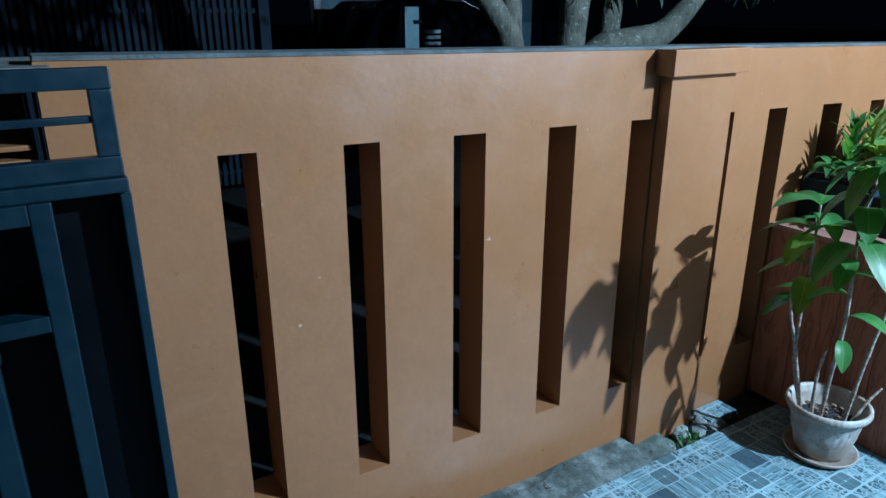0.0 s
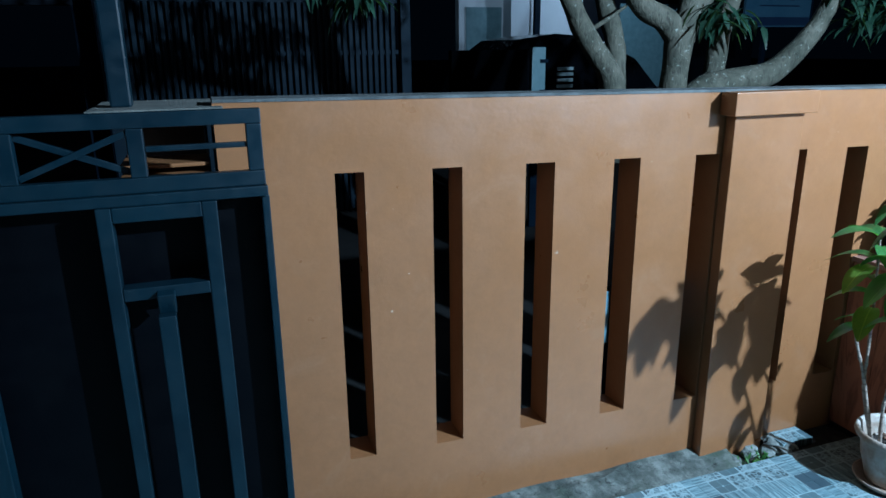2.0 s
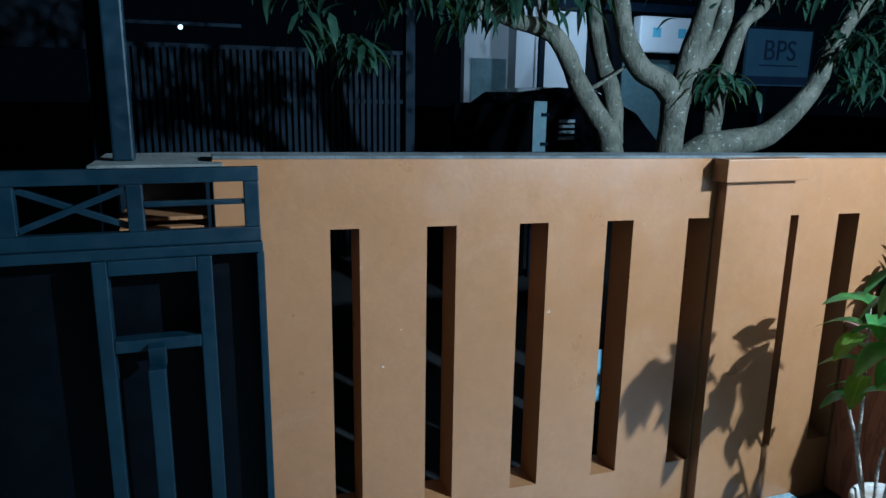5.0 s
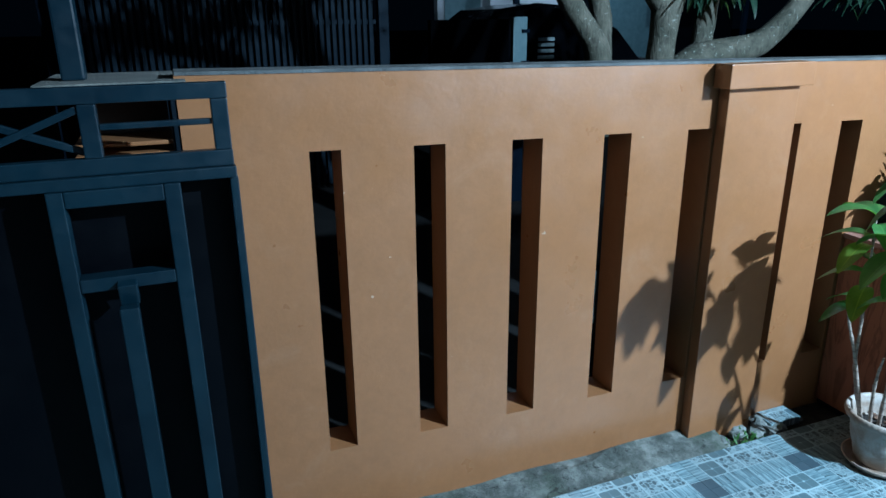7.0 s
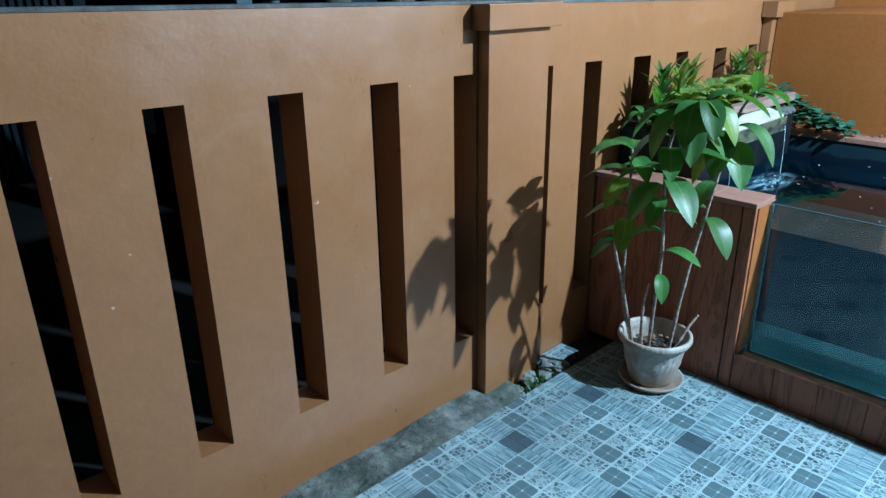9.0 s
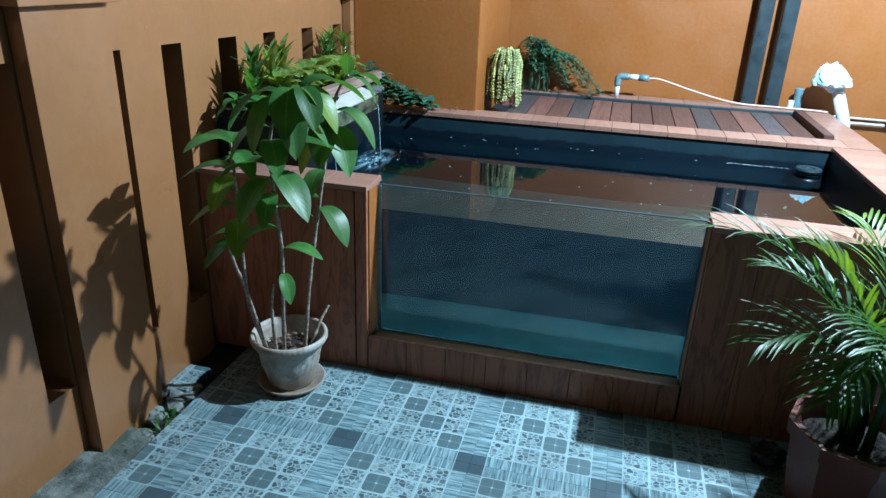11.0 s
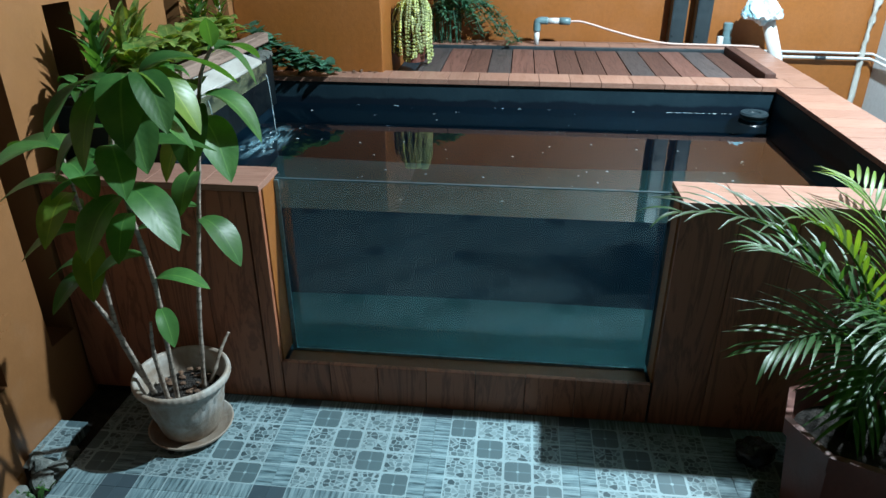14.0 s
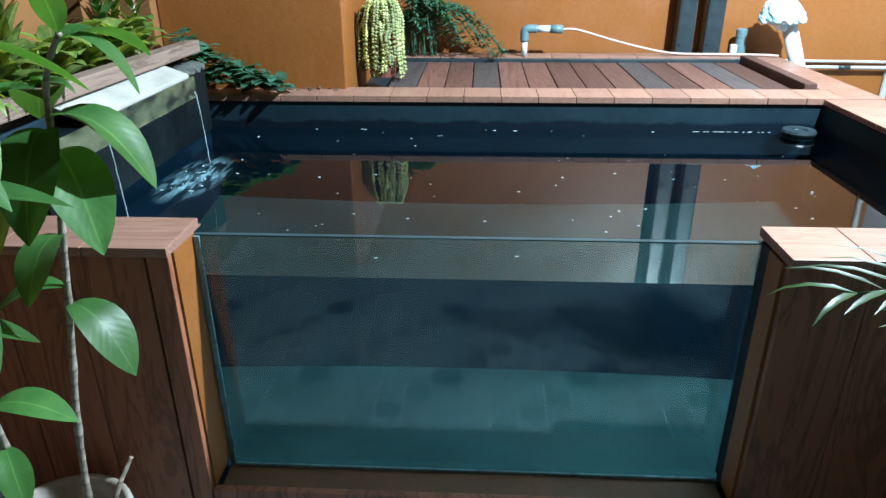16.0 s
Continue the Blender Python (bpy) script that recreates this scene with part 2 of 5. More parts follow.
def tile_material():
    """A printed floor tile: four by four pebble fields with rosettes on the diagonal, a streaked border and dark corners."""
    n = Nodes("printed_floor_tile")
    size, border, cell = 0.437, 0.0485, 0.085
    sep = n.tree.nodes.new("ShaderNodeSeparateXYZ")
    n.put(sep.inputs[0], n.coord)
    x, y = sep.outputs[0], sep.outputs[1]
    ex = n.math("MINIMUM", x, n.math("SUBTRACT", size, x))
    ey = n.math("MINIMUM", y, n.math("SUBTRACT", size, y))
    bx, by = n.math("LESS_THAN", ex, border), n.math("LESS_THAN", ey, border)
    corner = n.math("MULTIPLY", bx, by)
    u = n.math("DIVIDE", n.math("SUBTRACT", x, border), cell)
    v = n.math("DIVIDE", n.math("SUBTRACT", y, border), cell)
    fu, fv = n.math("FRACT", u), n.math("FRACT", v)
    same = n.math("COMPARE", n.math("FLOOR", u), n.math("FLOOR", v), 0.3)
    # pebbles
    peb_vec = n.scaled(62, 50, 1)
    vor = n.tree.nodes.new("ShaderNodeTexVoronoi")
    vor.feature = "DISTANCE_TO_EDGE"
    n.put(vor.inputs["Vector"], peb_vec)
    n.put(vor.inputs["Scale"], 1.0)
    n.put(vor.inputs["Randomness"], 0.75)
    tone = n.ramp(n.node("ShaderNodeTexVoronoi", out=1, Vector=peb_vec, Scale=1.0, Randomness=0.75), [(0.2, (0.055, 0.085, 0.095)), (0.5, (0.125, 0.178, 0.19)), (0.8, (0.225, 0.30, 0.31))])
    peb = n.mix(n.ramp(vor.outputs["Distance"], [(0.03, grey(0)), (0.10, grey(1))]), (0.32, 0.40, 0.41), tone)
    # streaked borders

    def streaks(sx, sy):
        fine = n.node("ShaderNodeTexNoise", Vector=n.scaled(sx, sy, 1), Scale=1.0, Detail=4.0, Roughness=0.6)
        return n.ramp(fine, [(0.36, (0.05, 0.088, 0.10)), (0.47, (0.15, 0.22, 0.24)), (0.60, (0.27, 0.365, 0.38))])

    strip = n.mix(bx, streaks(105, 7), streaks(7, 105))
    # rosettes
    cu, cv = n.math("SUBTRACT", fu, 0.5), n.math("SUBTRACT", fv, 0.5)
    r = n.math("SQRT", n.math("ADD", n.math("MULTIPLY", cu, cu), n.math("MULTIPLY", cv, cv)))
    cross = n.math("LESS_THAN", n.math("MINIMUM", n.math("ABSOLUTE", cu), n.math("ABSOLUTE", cv)), 0.025)
    ros = n.mix(n.math("MULTIPLY", cross, 0.5), (0.095, 0.14, 0.152), (0.19, 0.265, 0.28))
    ros = n.mix(n.math("LESS_THAN", r, 0.055), ros, (0.33, 0.43, 0.44))
    ros = n.mix(n.math("GREATER_THAN", r, 0.58), ros, (0.3, 0.4, 0.41))
    col = n.mix(same, peb, ros)
    edge = n.math("MINIMUM", n.math("MINIMUM", fu, n.math("SUBTRACT", 1.0, fu)), n.math("MINIMUM", fv, n.math("SUBTRACT", 1.0, fv)))
    white = (0.345, 0.43, 0.44)
    col = n.mix(n.math("LESS_THAN", edge, 0.045), col, white)
    col = n.mix(n.math("MAXIMUM", bx, by), col, strip)
    along = n.mix(bx, n.math("ABSOLUTE", n.math("SUBTRACT", fu, 0.5)), n.math("ABSOLUTE", n.math("SUBTRACT", fv, 0.5)))
    col = n.mix(n.math("MULTIPLY", n.math("MAXIMUM", bx, by), n.math("GREATER_THAN", along, 0.475)), col, white)
    col = n.mix(corner, col, (0.055, 0.082, 0.098))
    rnd = n.node("ShaderNodeObjectInfo", out=5)
    col = n.mix(1.0, col, n.ramp(rnd, [(0, grey(0.88)), (1, grey(1.1))]), "MULTIPLY")
    place = n.tree.nodes.new("ShaderNodeNewGeometry").outputs["Position"]
    dirt = n.node("ShaderNodeTexNoise", Vector=place, Scale=3.0, Detail=6.0)
    col = n.mix(1.0, col, n.ramp(dirt, [(0.35, grey(0.64)), (0.65, grey(0.86))]), "MULTIPLY")
    col = n.mix(1.0, col, (0.93, 1.0, 1.03), "MULTIPLY")
    n.bump(n.noise(300, 3), 0.15, 0.001)
    return n.done(col, n.ramp(dirt, [(0.35, grey(0.5)), (0.65, grey(0.32))]))


TILE = tile_material()


def glass(name, tint, ior, rough=0.0):
    n = Nodes(name)
    n.done(tint, rough)
    n.put(n.bsdf.inputs["Transmission Weight"], 1.0)
    n.put(n.bsdf.inputs["IOR"], ior)
    return n.mat, n


GLASS, _ = glass("greenish_glass", (0.86, 0.96, 0.95), 1.45)
WATER, wnode = glass("pond_water", (0.24, 0.68, 0.82), 1.33)
wnode.bump(wnode.noise(5, 2), 0.022, 0.01)


def leafy(name, a, b, rough=0.35, scale=14, rib=1.6):
    """A leaf: two greens, a paler midrib, faint side veins, and light through the blade."""
    n = Nodes(name)
    rnd = n.node("ShaderNodeObjectInfo", out=5)
    col = n.ramp(n.noise(scale, 3), [(0.3, a), (0.75, b)])
    col = n.mix(1.0, col, n.ramp(rnd, [(0, grey(0.72)), (1, grey(1.3))]), "MULTIPLY")
    isl = n.node("ShaderNodeNewGeometry", out=8)
    col = n.mix(1.0, col, n.ramp(isl, [(0, grey(0.75)), (1, grey(1.25))]), "MULTIPLY")
    sep = n.tree.nodes.new("ShaderNodeSeparateXYZ")
    n.put(sep.inputs[0], n.node("ShaderNodeUVMap"))
    off = n.math("ABSOLUTE", n.math("SUBTRACT", sep.outputs[0], 0.5))
    col = n.mix(n.ramp(off, [(0.012, grey(0.8)), (0.035, grey(0))]), col, n.mix(1.0, col, (rib * 1.2, rib, rib), "MULTIPLY"))
    veins = n.math("SINE", n.math("MULTIPLY", n.math("SUBTRACT", sep.outputs[1], n.math("MULTIPLY", off, 0.5)), 70.0))
    col = n.mix(n.math("MULTIPLY", n.math("GREATER_THAN", veins, 0.85), 0.06), col, n.mix(1.0, col, grey(1.7), "MULTIPLY"))
    n.bump(n.math("ADD", n.math("MULTIPLY", veins, 0.25), n.noise(50, 2)), 0.12, 0.0015)
    n.done(col, rough, spec=0.4)
    thin = n.tree.nodes.new("ShaderNodeBsdfTranslucent")
    n.put(thin.inputs[0], n.mix(1.0, col, (1.7, 1.5, 0.5), "MULTIPLY"))
    both = n.tree.nodes.new("ShaderNodeMixShader")
    both.inputs[0].default_value = 0.42
    n.tree.links.new(n.bsdf.outputs[0], both.inputs[1])
    n.tree.links.new(thin.outputs[0], both.inputs[2])
    n.tree.links.new(both.outputs[0], n.tree.nodes["Material Output"].inputs[0])
    return n.mat


LEAF = leafy("glossy_green_leaf", (0.032, 0.104, 0.025), (0.070, 0.175, 0.045), 0.42)
LEAF_YELLOW = leafy("yellow_green_leaf", (0.055, 0.125, 0.016), (0.12, 0.19, 0.026), 0.38)
PALM = leafy("palm_green", (0.018, 0.06, 0.016), (0.045, 0.115, 0.028), 0.4)
TEAL_LEAF = leafy("bluish_green_leaf", (0.035, 0.115, 0.075), (0.10, 0.22, 0.145), 0.45)
PALE_LEAF = leafy("pale_lime_leaf", (0.34, 0.40, 0.17), (0.52, 0.56, 0.32), 0.5)
MANGO_LEAF = leafy("mango_leaf", (0.011, 0.03, 0.02), (0.03, 0.066, 0.041), 0.33)
CHIP = mottled("brown_bark_chip", (0.05, 0.026, 0.016), (0.15, 0.085, 0.05), 60, 200, 0.8, 0.4, 0.003)


def ringed(name, a, b, ring):
    """Cane bark with pale bloom and dark leaf scars at even steps."""
    n = Nodes(name)
    base = n.ramp(n.noise(40, 5), [(0.3, a), (0.7, b)])
    sep = n.tree.nodes.new("ShaderNodeSeparateXYZ")
    n.put(sep.inputs[0], n.coord)
    wave = n.math("SINE", n.math("ADD", n.math("MULTIPLY", sep.outputs[2], 210.0), n.math("MULTIPLY", n.noise(6, 2), 9.0)))
    base = n.mix(n.ramp(wave, [(0.75, grey(0)), (0.95, grey(0.5))]), base, ring)
    n.bump(wave, 0.3, 0.002)
    return n.done(base, 0.65)


STEM = ringed("ringed_grey_cane", (0.16, 0.125, 0.10), (0.33, 0.28, 0.23), (0.07, 0.042, 0.03))


def bark():
    """Dark mottled bark with pale lichen flecks and cracks."""
    n = Nodes("mango_bark")
    base = n.ramp(n.noise(7, 6, rough=0.65), [(0.3, (0.026, 0.030, 0.021)), (0.7, (0.105, 0.102, 0.078))])
    fleck = n.ramp(n.noise(38, 6, rough=0.65, distort=0.3), [(0.60, grey(0)), (0.68, grey(0.8))])
    base = n.mix(fleck, base, (0.27, 0.30, 0.26))
    cracks = n.node("ShaderNodeTexNoise", Vector=n.scaled(40, 40, 12), Scale=1.0, Detail=5.0, Distortion=1.0)
    base = n.mix(n.ramp(cracks, [(0.34, grey(0.45)), (0.44, grey(0))]), base, (0.012, 0.011, 0.009))
    n.bump(cracks, 0.5, 0.02)
    return n.done(base, 0.85, spec=0.2)


BARK = bark()
SOIL = mottled("dark_soil", (0.012, 0.01, 0.008), (0.05, 0.038, 0.03), 30, 160, 0.95, 1.0, 0.02)
def stained_pot():
    """White plastic with brown stains low down and chalky wear."""
    n = Nodes("weathered_white_plastic")
    base = n.ramp(n.noise(9, 5), [(0.3, (0.30, 0.30, 0.28)), (0.7, (0.46, 0.46, 0.44))])
    stain = n.ramp(n.noise(13, 6, rough=0.7, distort=0.6), [(0.5, grey(0)), (0.68, grey(0.75))])
    base = n.mix(stain, base, (0.16, 0.10, 0.06))
    soak = n.ramp(n.noise(5, 5, rough=0.6, distort=0.8), [(0.34, grey(0)), (0.56, grey(0.75))])
    base = n.mix(soak, base, (0.21, 0.145, 0.095))
    n.bump(n.noise(60, 5, rough=0.7), 0.4, 0.004)
    return n.done(base, 0.55)


POT_WHITE = stained_pot()
POT_RED = mottled("faded_terracotta_plastic", (0.11, 0.034, 0.024), (0.19, 0.064, 0.046), 6, 80, 0.5, 0.3, 0.004)
PVC_WHITE = mottled("white_pvc", (0.5, 0.52, 0.52), (0.6, 0.6, 0.6), 9, 90, 0.35, 0.05, 0.001)
PVC_GREY = mottled("blue_grey_pvc", (0.09, 0.16, 0.18), (0.13, 0.21, 0.23), 9, 90, 0.4, 0.05, 0.001)
HOSE = mottled("pinkish_white_hose", (0.42, 0.29, 0.25), (0.52, 0.38, 0.33), 20, 90, 0.45, 0.05, 0.001)
PIPE_BLACK = mottled("dark_painted_pipe", (0.012, 0.021, 0.026), (0.025, 0.038, 0.045), 5, 80, 0.35, 0.2, 0.003)

# ---- ground ----
GROUND_Z = -0.12
bm = bm_new()
# one sheet, cut out under the sunken pond
xs, ys = (-60, 2.66, 4.0, 80), (-40, -1.24, 1.5, 120)
for i in range(3):
    for j in range(3):
        if (i, j) != (1, 1):
            bm.faces.new([bm.verts.new(p) for p in ((xs[i], ys[j], GROUND_Z), (xs[i + 1], ys[j], GROUND_Z), (xs[i + 1], ys[j + 1], GROUND_Z), (xs[i], ys[j + 1], GROUND_Z))])
tagged(part("ground", bm, ROAD), "dark asphalt street and yard ground", "ground", kind="structure")

# terrace: cement bed with printed tiles
T = 0.437
TX, TY = 2.098, 0.315
terrace = tagged(boxed("floor", (-2.6, 2.57, -1.84, 1.365, GROUND_Z - 0.1, -0.006), CEMENT), "terrace floor laid with printed grey-blue ceramic tiles", "floor", kind="structure")


# ---- fence wall ----
def slope(x):
    return -0.018 * (x - 0.38)


SLOTS = [(0.38, 0.470), (0.687, 0.787), (1.01, 1.117), (1.345, 1.452), (1.685, 1.79), (2.10, 2.204), (2.408, 2.521), (2.76, 2.893), (3.116, 3.224), (3.494, 3.619), (3.873, 3.982)]
WALL_Y, WALL_T = 1.52, 0.13


def slotted_wall(x0, x1):
    bm = bm_new()
    xs = sorted({x0, x1, *[a for s in SLOTS for a in s]})
    zs = (lambda x: GROUND_Z, lambda x: 0.285 + 1.3 * slope(x), lambda x: 1.257 + slope(x), lambda x: 1.475 + 0.75 * slope(x))
    cells = {}
    for i in range(len(xs) - 1):
        mid = (xs[i] + xs[i + 1]) / 2
        for k in range(3):
            cells[i, k] = not (k == 1 and any(a < mid < b for a, b in SLOTS))
    cache = {}

    def vert(i, k, back):
        key = (i, k, back)
        if key not in cache:
            cache[key] = bm.verts.new((xs[i], WALL_Y + (WALL_T if back else 0), zs[k](xs[i])))
        return cache[key]

    for (i, k), solid in cells.items():
        if not solid:
            continue
        bm.faces.new((vert(i, k, 0), vert(i + 1, k, 0), vert(i + 1, k + 1, 0), vert(i, k + 1, 0)))
        bm.faces.new((vert(i, k, 1), vert(i, k + 1, 1), vert(i + 1, k + 1, 1), vert(i + 1, k, 1)))
        for (di, dk), (a, b) in {(-1, 0): ((i, k), (i, k + 1)), (1, 0): ((i + 1, k), (i + 1, k + 1)), (0, -1): ((i, k), (i + 1, k)), (0, 1): ((i, k + 1), (i + 1, k + 1))}.items():
            if not cells.get((i + di, k + dk), False):
                f = bm.faces.new((vert(*a, 0), vert(*b, 0), vert(*b, 1), vert(*a, 1)))
                if (di, dk) == (0, 1) and k == 2:
                    f.material_index = 1
    sharp = [e for e in bm.edges if len(e.link_faces) == 2 and abs(e.calc_face_angle(0)) > 0.5]
    bmesh.ops.bevel(bm, geom=sharp, offset=0.004, segments=2, affect="EDGES")
    return part("wall_street", bm, [ORANGE, CEMENT])


tagged(slotted_wall(0.055, 5.2), "orange painted garden wall with tall narrow slots and a bare cement top", "wall", kind="structure")


bm = bm_new()
for x in (0.057, 5.198):
    top = 1.4755 + 0.75 * slope(x)
    for y, z in ((1.517, top - 0.006), (1.517, top + 0.003), (1.652, top + 0.003), (1.652, top - 0.006)):
        bm.verts.new((x, y, z))
bm.verts.ensure_lookup_table()
va, vb = bm.verts[:4], bm.verts[4:]
for k in range(4):
    bm.faces.new((va[k], va[(k + 1) % 4], vb[(k + 1) % 4], vb[k]))
bm.faces.new(va[::-1])
bm.faces.new(vb)
tagged(part("wall_coping", bm, mottled("weathered_cement_coping", (0.035, 0.042, 0.042), (0.10, 0.11, 0.108), 12, 90, 0.85, 0.6, 0.006)), "thin bare cement coping on the garden wall", "coping", kind="structure")


def pilaster(x0, x1, top):
    bm = bm_new()
    box(bm, x0, x1, 1.468, 1.517, GROUND_Z, top - 0.082, 0.003)
    box(bm, x0 - 0.03, x1 + 0.03, 1.438, 1.517, top - 0.081, top, 0.003)
    return tagged(part("wall_pilaster", bm, ORANGE), "orange painted pilaster with a projecting cap on the garden wall", "pilaster", "wall pilasters", "structure")


pilaster(1.797, 2.11, 1.452)
pilaster(4.0, 4.16, 1.41)

# gate pillar with its cap slab
bm = bm_new()
box(bm, -0.20, 0.035, 1.55, 1.83, GROUND_Z, 1.282, 0.003)
box(bm, -0.20, 0.035, 1.55, 1.83, 1.300, 1.311, 0.003)
pillar = tagged(part("gate_pillar", bm, ORANGE), "orange gate pillar with grooved neck under a cement cap", "pillar", kind="structure")
# the neck's dark brown carries the shade of the recess under the cap
boxed("neck", (-0.19, 0.03, 1.72, 1.80, 1.2825, 1.2995), DARK_WALL, pillar, label="recessed neck, its shade put into a dark colour")
boxed("neck", (-0.19, 0.03, 1.72, 1.80, 1.3115, 1.4365), DARK_WALL, pillar, label="recessed neck, its shade put into a dark colour")
boxed("cap", (-0.255, 0.082, 1.47, 1.86, 1.437, 1.466), CEMENT, pillar, 0.004, "grey cement cap slab")

# cement strip along the foot of the wall
bm = bm_new()
n = 40
rows = [[bm.verts.new((-2.6 + (1.93 + 2.6) * i / n, y + (0.012 * noise.noise((i * 0.7, y * 9, 3)) if 0 < j < 3 else 0), z + 0.012 * noise.noise((i * 0.9, j, 0.5)))) for i in range(n + 1)] for j, (y, z) in enumerate(((1.366, -0.02), (1.40, -0.012), (1.47, 0.004), (1.522, 0.012)))]
for a, b in zip(rows, rows[1:]):
    for i in range(n):
        bm.faces.new((a[i], a[i + 1], b[i + 1], b[i]))
low = [bm.verts.new((v.co.x, v.co.y, GROUND_Z - 0.05)) for v in rows[0]]
for i in range(n):
    bm.faces.new((low[i], low[i + 1], rows[0][i + 1], rows[0][i]))


def crust():
    """Cement crust: pale worn crests, damp hollows, a little moss and dark cracks."""
    n = Nodes("worn_cement_crust")
    base = n.ramp(n.noise(9, 6, rough=0.7), [(0.32, (0.028, 0.036, 0.031)), (0.5, (0.085, 0.095, 0.085)), (0.68, (0.21, 0.225, 0.205))])
    base = n.mix(n.ramp(n.noise(5, 4), [(0.52, grey(0)), (0.7, grey(0.55))]), base, (0.03, 0.055, 0.026))
    crack = n.ramp(n.noise(24, 6, rough=0.75, distort=1.2), [(0.36, grey(0.85)), (0.43, grey(0))])
    base = n.mix(crack, base, (0.012, 0.013, 0.011))
    n.bump(n.noise(30, 7, rough=0.75), 0.9, 0.015)
    return n.done(base, 0.85, spec=0.3)


tagged(part("pavement_edge", bm, crust()), "rough grey cement strip at the foot of the wall", "pavement", kind="structure")

# ochre back wall, its box-like pier, the white house wall
tagged(boxed("wall_back", (5.05, 5.2, -1.948, 1.517, GROUND_Z, 3.2), BACK_ORANGE), "ochre painted back wall behind the pond", "wall", kind="structure")
tagged(boxed("wall_pier", (4.05, 5.047, 0.755, 1.466, GROUND_Z, 1.355), BACK_ORANGE, bevel=0.006), "ochre painted boxed pier standing in the pond corner", "pier", kind="structure")
tagged(boxed("wall_house", (3.7, 5.2, -2.07, -1.95, GROUND_Z, 2.3), WHITE), "white painted house wall", "wall", kind="structure")
tagged(boxed("wall_porch", (-2.72, 3.698, -2.02, -1.903, GROUND_Z, 3.4), DARK_WALL), "dark boarded porch front behind the terrace", "wall", kind="structure")
tagged(boxed("wall_house_upper", (3.7, 5.2, -2.07, -1.95, 2.302, 3.4), DARK_WALL), "dark boarded upper house wall", "wall", kind="structure")
tagged(boxed("ceiling", (-2.72, 5.2, -2.02, -1.0, 3.45, 3.55), DARK_WALL), "dark boarded eave over the porch", "ceiling", kind="structure")
tagged(boxed("wall_carport", (-2.72, -2.6, -1.9, 1.25, GROUND_Z, 3.2), DARK_WALL), "plain dark side wall of the carport", "wall", kind="structure")

# ---- pond ----
Z0 = -0.18
WATER_Z = 0.638
tagged(boxed("pond_floor", (2.55, 4.1, -1.23, 1.515, Z0 - 0.12, Z0), POND_BED), "dark painted pond floor under water", "pond floor", kind="structure")
bm = bm_new()
# wall behind the boards, with the window opening
box(bm, 2.553, 2.68, 0.842, 1.517, Z0, 0.738)
box(bm, 2.553, 2.68, -1.22, -0.362, Z0, 0.738)
box(bm, 2.553, 2.66, -0.3615, 0.8415, Z0 - 0.1, 0.106)
tagged(part("wall_pond_front", bm, BLACK_PAINT), "front wall of the raised pond with a wide window opening", "pond wall", kind="structure")
tagged(boxed("wall_pond_side", (2.682, 3.93, -1.22, -1.035, Z0, 0.738), BLACK_PAINT), "black painted side wall of the pond", "pond wall", kind="structure")
tagged(boxed("wall_pond_back", (3.932, 4.11, -1.22, 1.4, Z0, 0.738), BLACK_PAINT), "black painted back wall of the pond", "pond wall", kind="structure")
tagged(boxed("wall_pond_street", (2.682, 3.93, 1.28, 1.515, Z0, 0.70), BLACK_PAINT), "black painted pond wall along the garden wall", "pond wall", kind="structure")
tagged(boxed("filter_chamber", (4.112, 5.046, -1.22, 0.75, GROUND_Z, 0.70), BLACK_PAINT), "filter chamber block behind the pond", "filter chamber", kind="structure")
boxed("reveal", (2.555, 2.66, 0.829, 0.8415, 0.14, 0.739), BACK_ORANGE, bpy.data.objects["wall_pond_front"])
boxed("reveal", (2.555, 2.618, -0.3615, -0.349, 0.14, 0.739), BACK_ORANGE, bpy.data.objects["wall_pond_front"])
boxed("reveal", (2.6185, 2.66, -0.3615, -0.349, 0.14, 0.739), BLACK_PAINT, bpy.data.objects["wall_pond_front"])
# wall ochre made darker: the shade on the sill is put into its colour
sill = mottled("shaded_ochre_sill", (0.085, 0.034, 0.009), (0.13, 0.05, 0.013), 8, 60, 0.6, 0.2, 0.003)
boxed("window_sill", (2.5525, 2.65, -0.348, 0.828, 0.1065, 0.116), sill, bpy.data.objects["wall_pond_front"], 0.003)

pane = boxed("glass_pane", (2.652, 2.664, -0.347, 0.827, 0.1165, 0.735), GLASS, bevel=0.001)
SEAL = mottled("pale_blue_seal", (0.10, 0.19, 0.22), (0.16, 0.27, 0.30), 12, 60, 0.3, 0.2, 0.002)
EDGE = mottled("ground_glass_edge", (0.012, 0.028, 0.032), (0.03, 0.06, 0.068), 12, 60, 0.5, 0.2, 0.002, spec=0.2)
boxed("edge", (2.652, 2.664, -0.347, 0.827, 0.7353, 0.7375), EDGE, pane, label="dull ground glass edge")
boxed("seal", (2.646, 2.6515, 0.815, 0.827, 0.118, 0.735), SEAL, pane, label="pale blue silicone seal")
boxed("seal", (2.646, 2.6515, -0.347, 0.8148, 0.1165, 0.125), SEAL, pane, label="pale blue silicone seal")
tagged(pane, "thick greenish glass window of the pond", "glass", kind="structure")
bm = bm_new()
# its sides run a little into the walls and the bed
box(bm, 2.666, 3.96, -1.06, 1.31, Z0 - 0.03, WATER_Z)
water = part("water", bm, WATER)
water.visible_shadow = False
tagged(water, "clear dark greenish pond water", "water", kind="structure")

# rim tiles
tagged(boxed("pond_rim", (2.56, 2.70, 0.83, 1.515, 0.739, 0.742), RIM), "wood-look tiled rim of the pond", "rim", kind="structure")


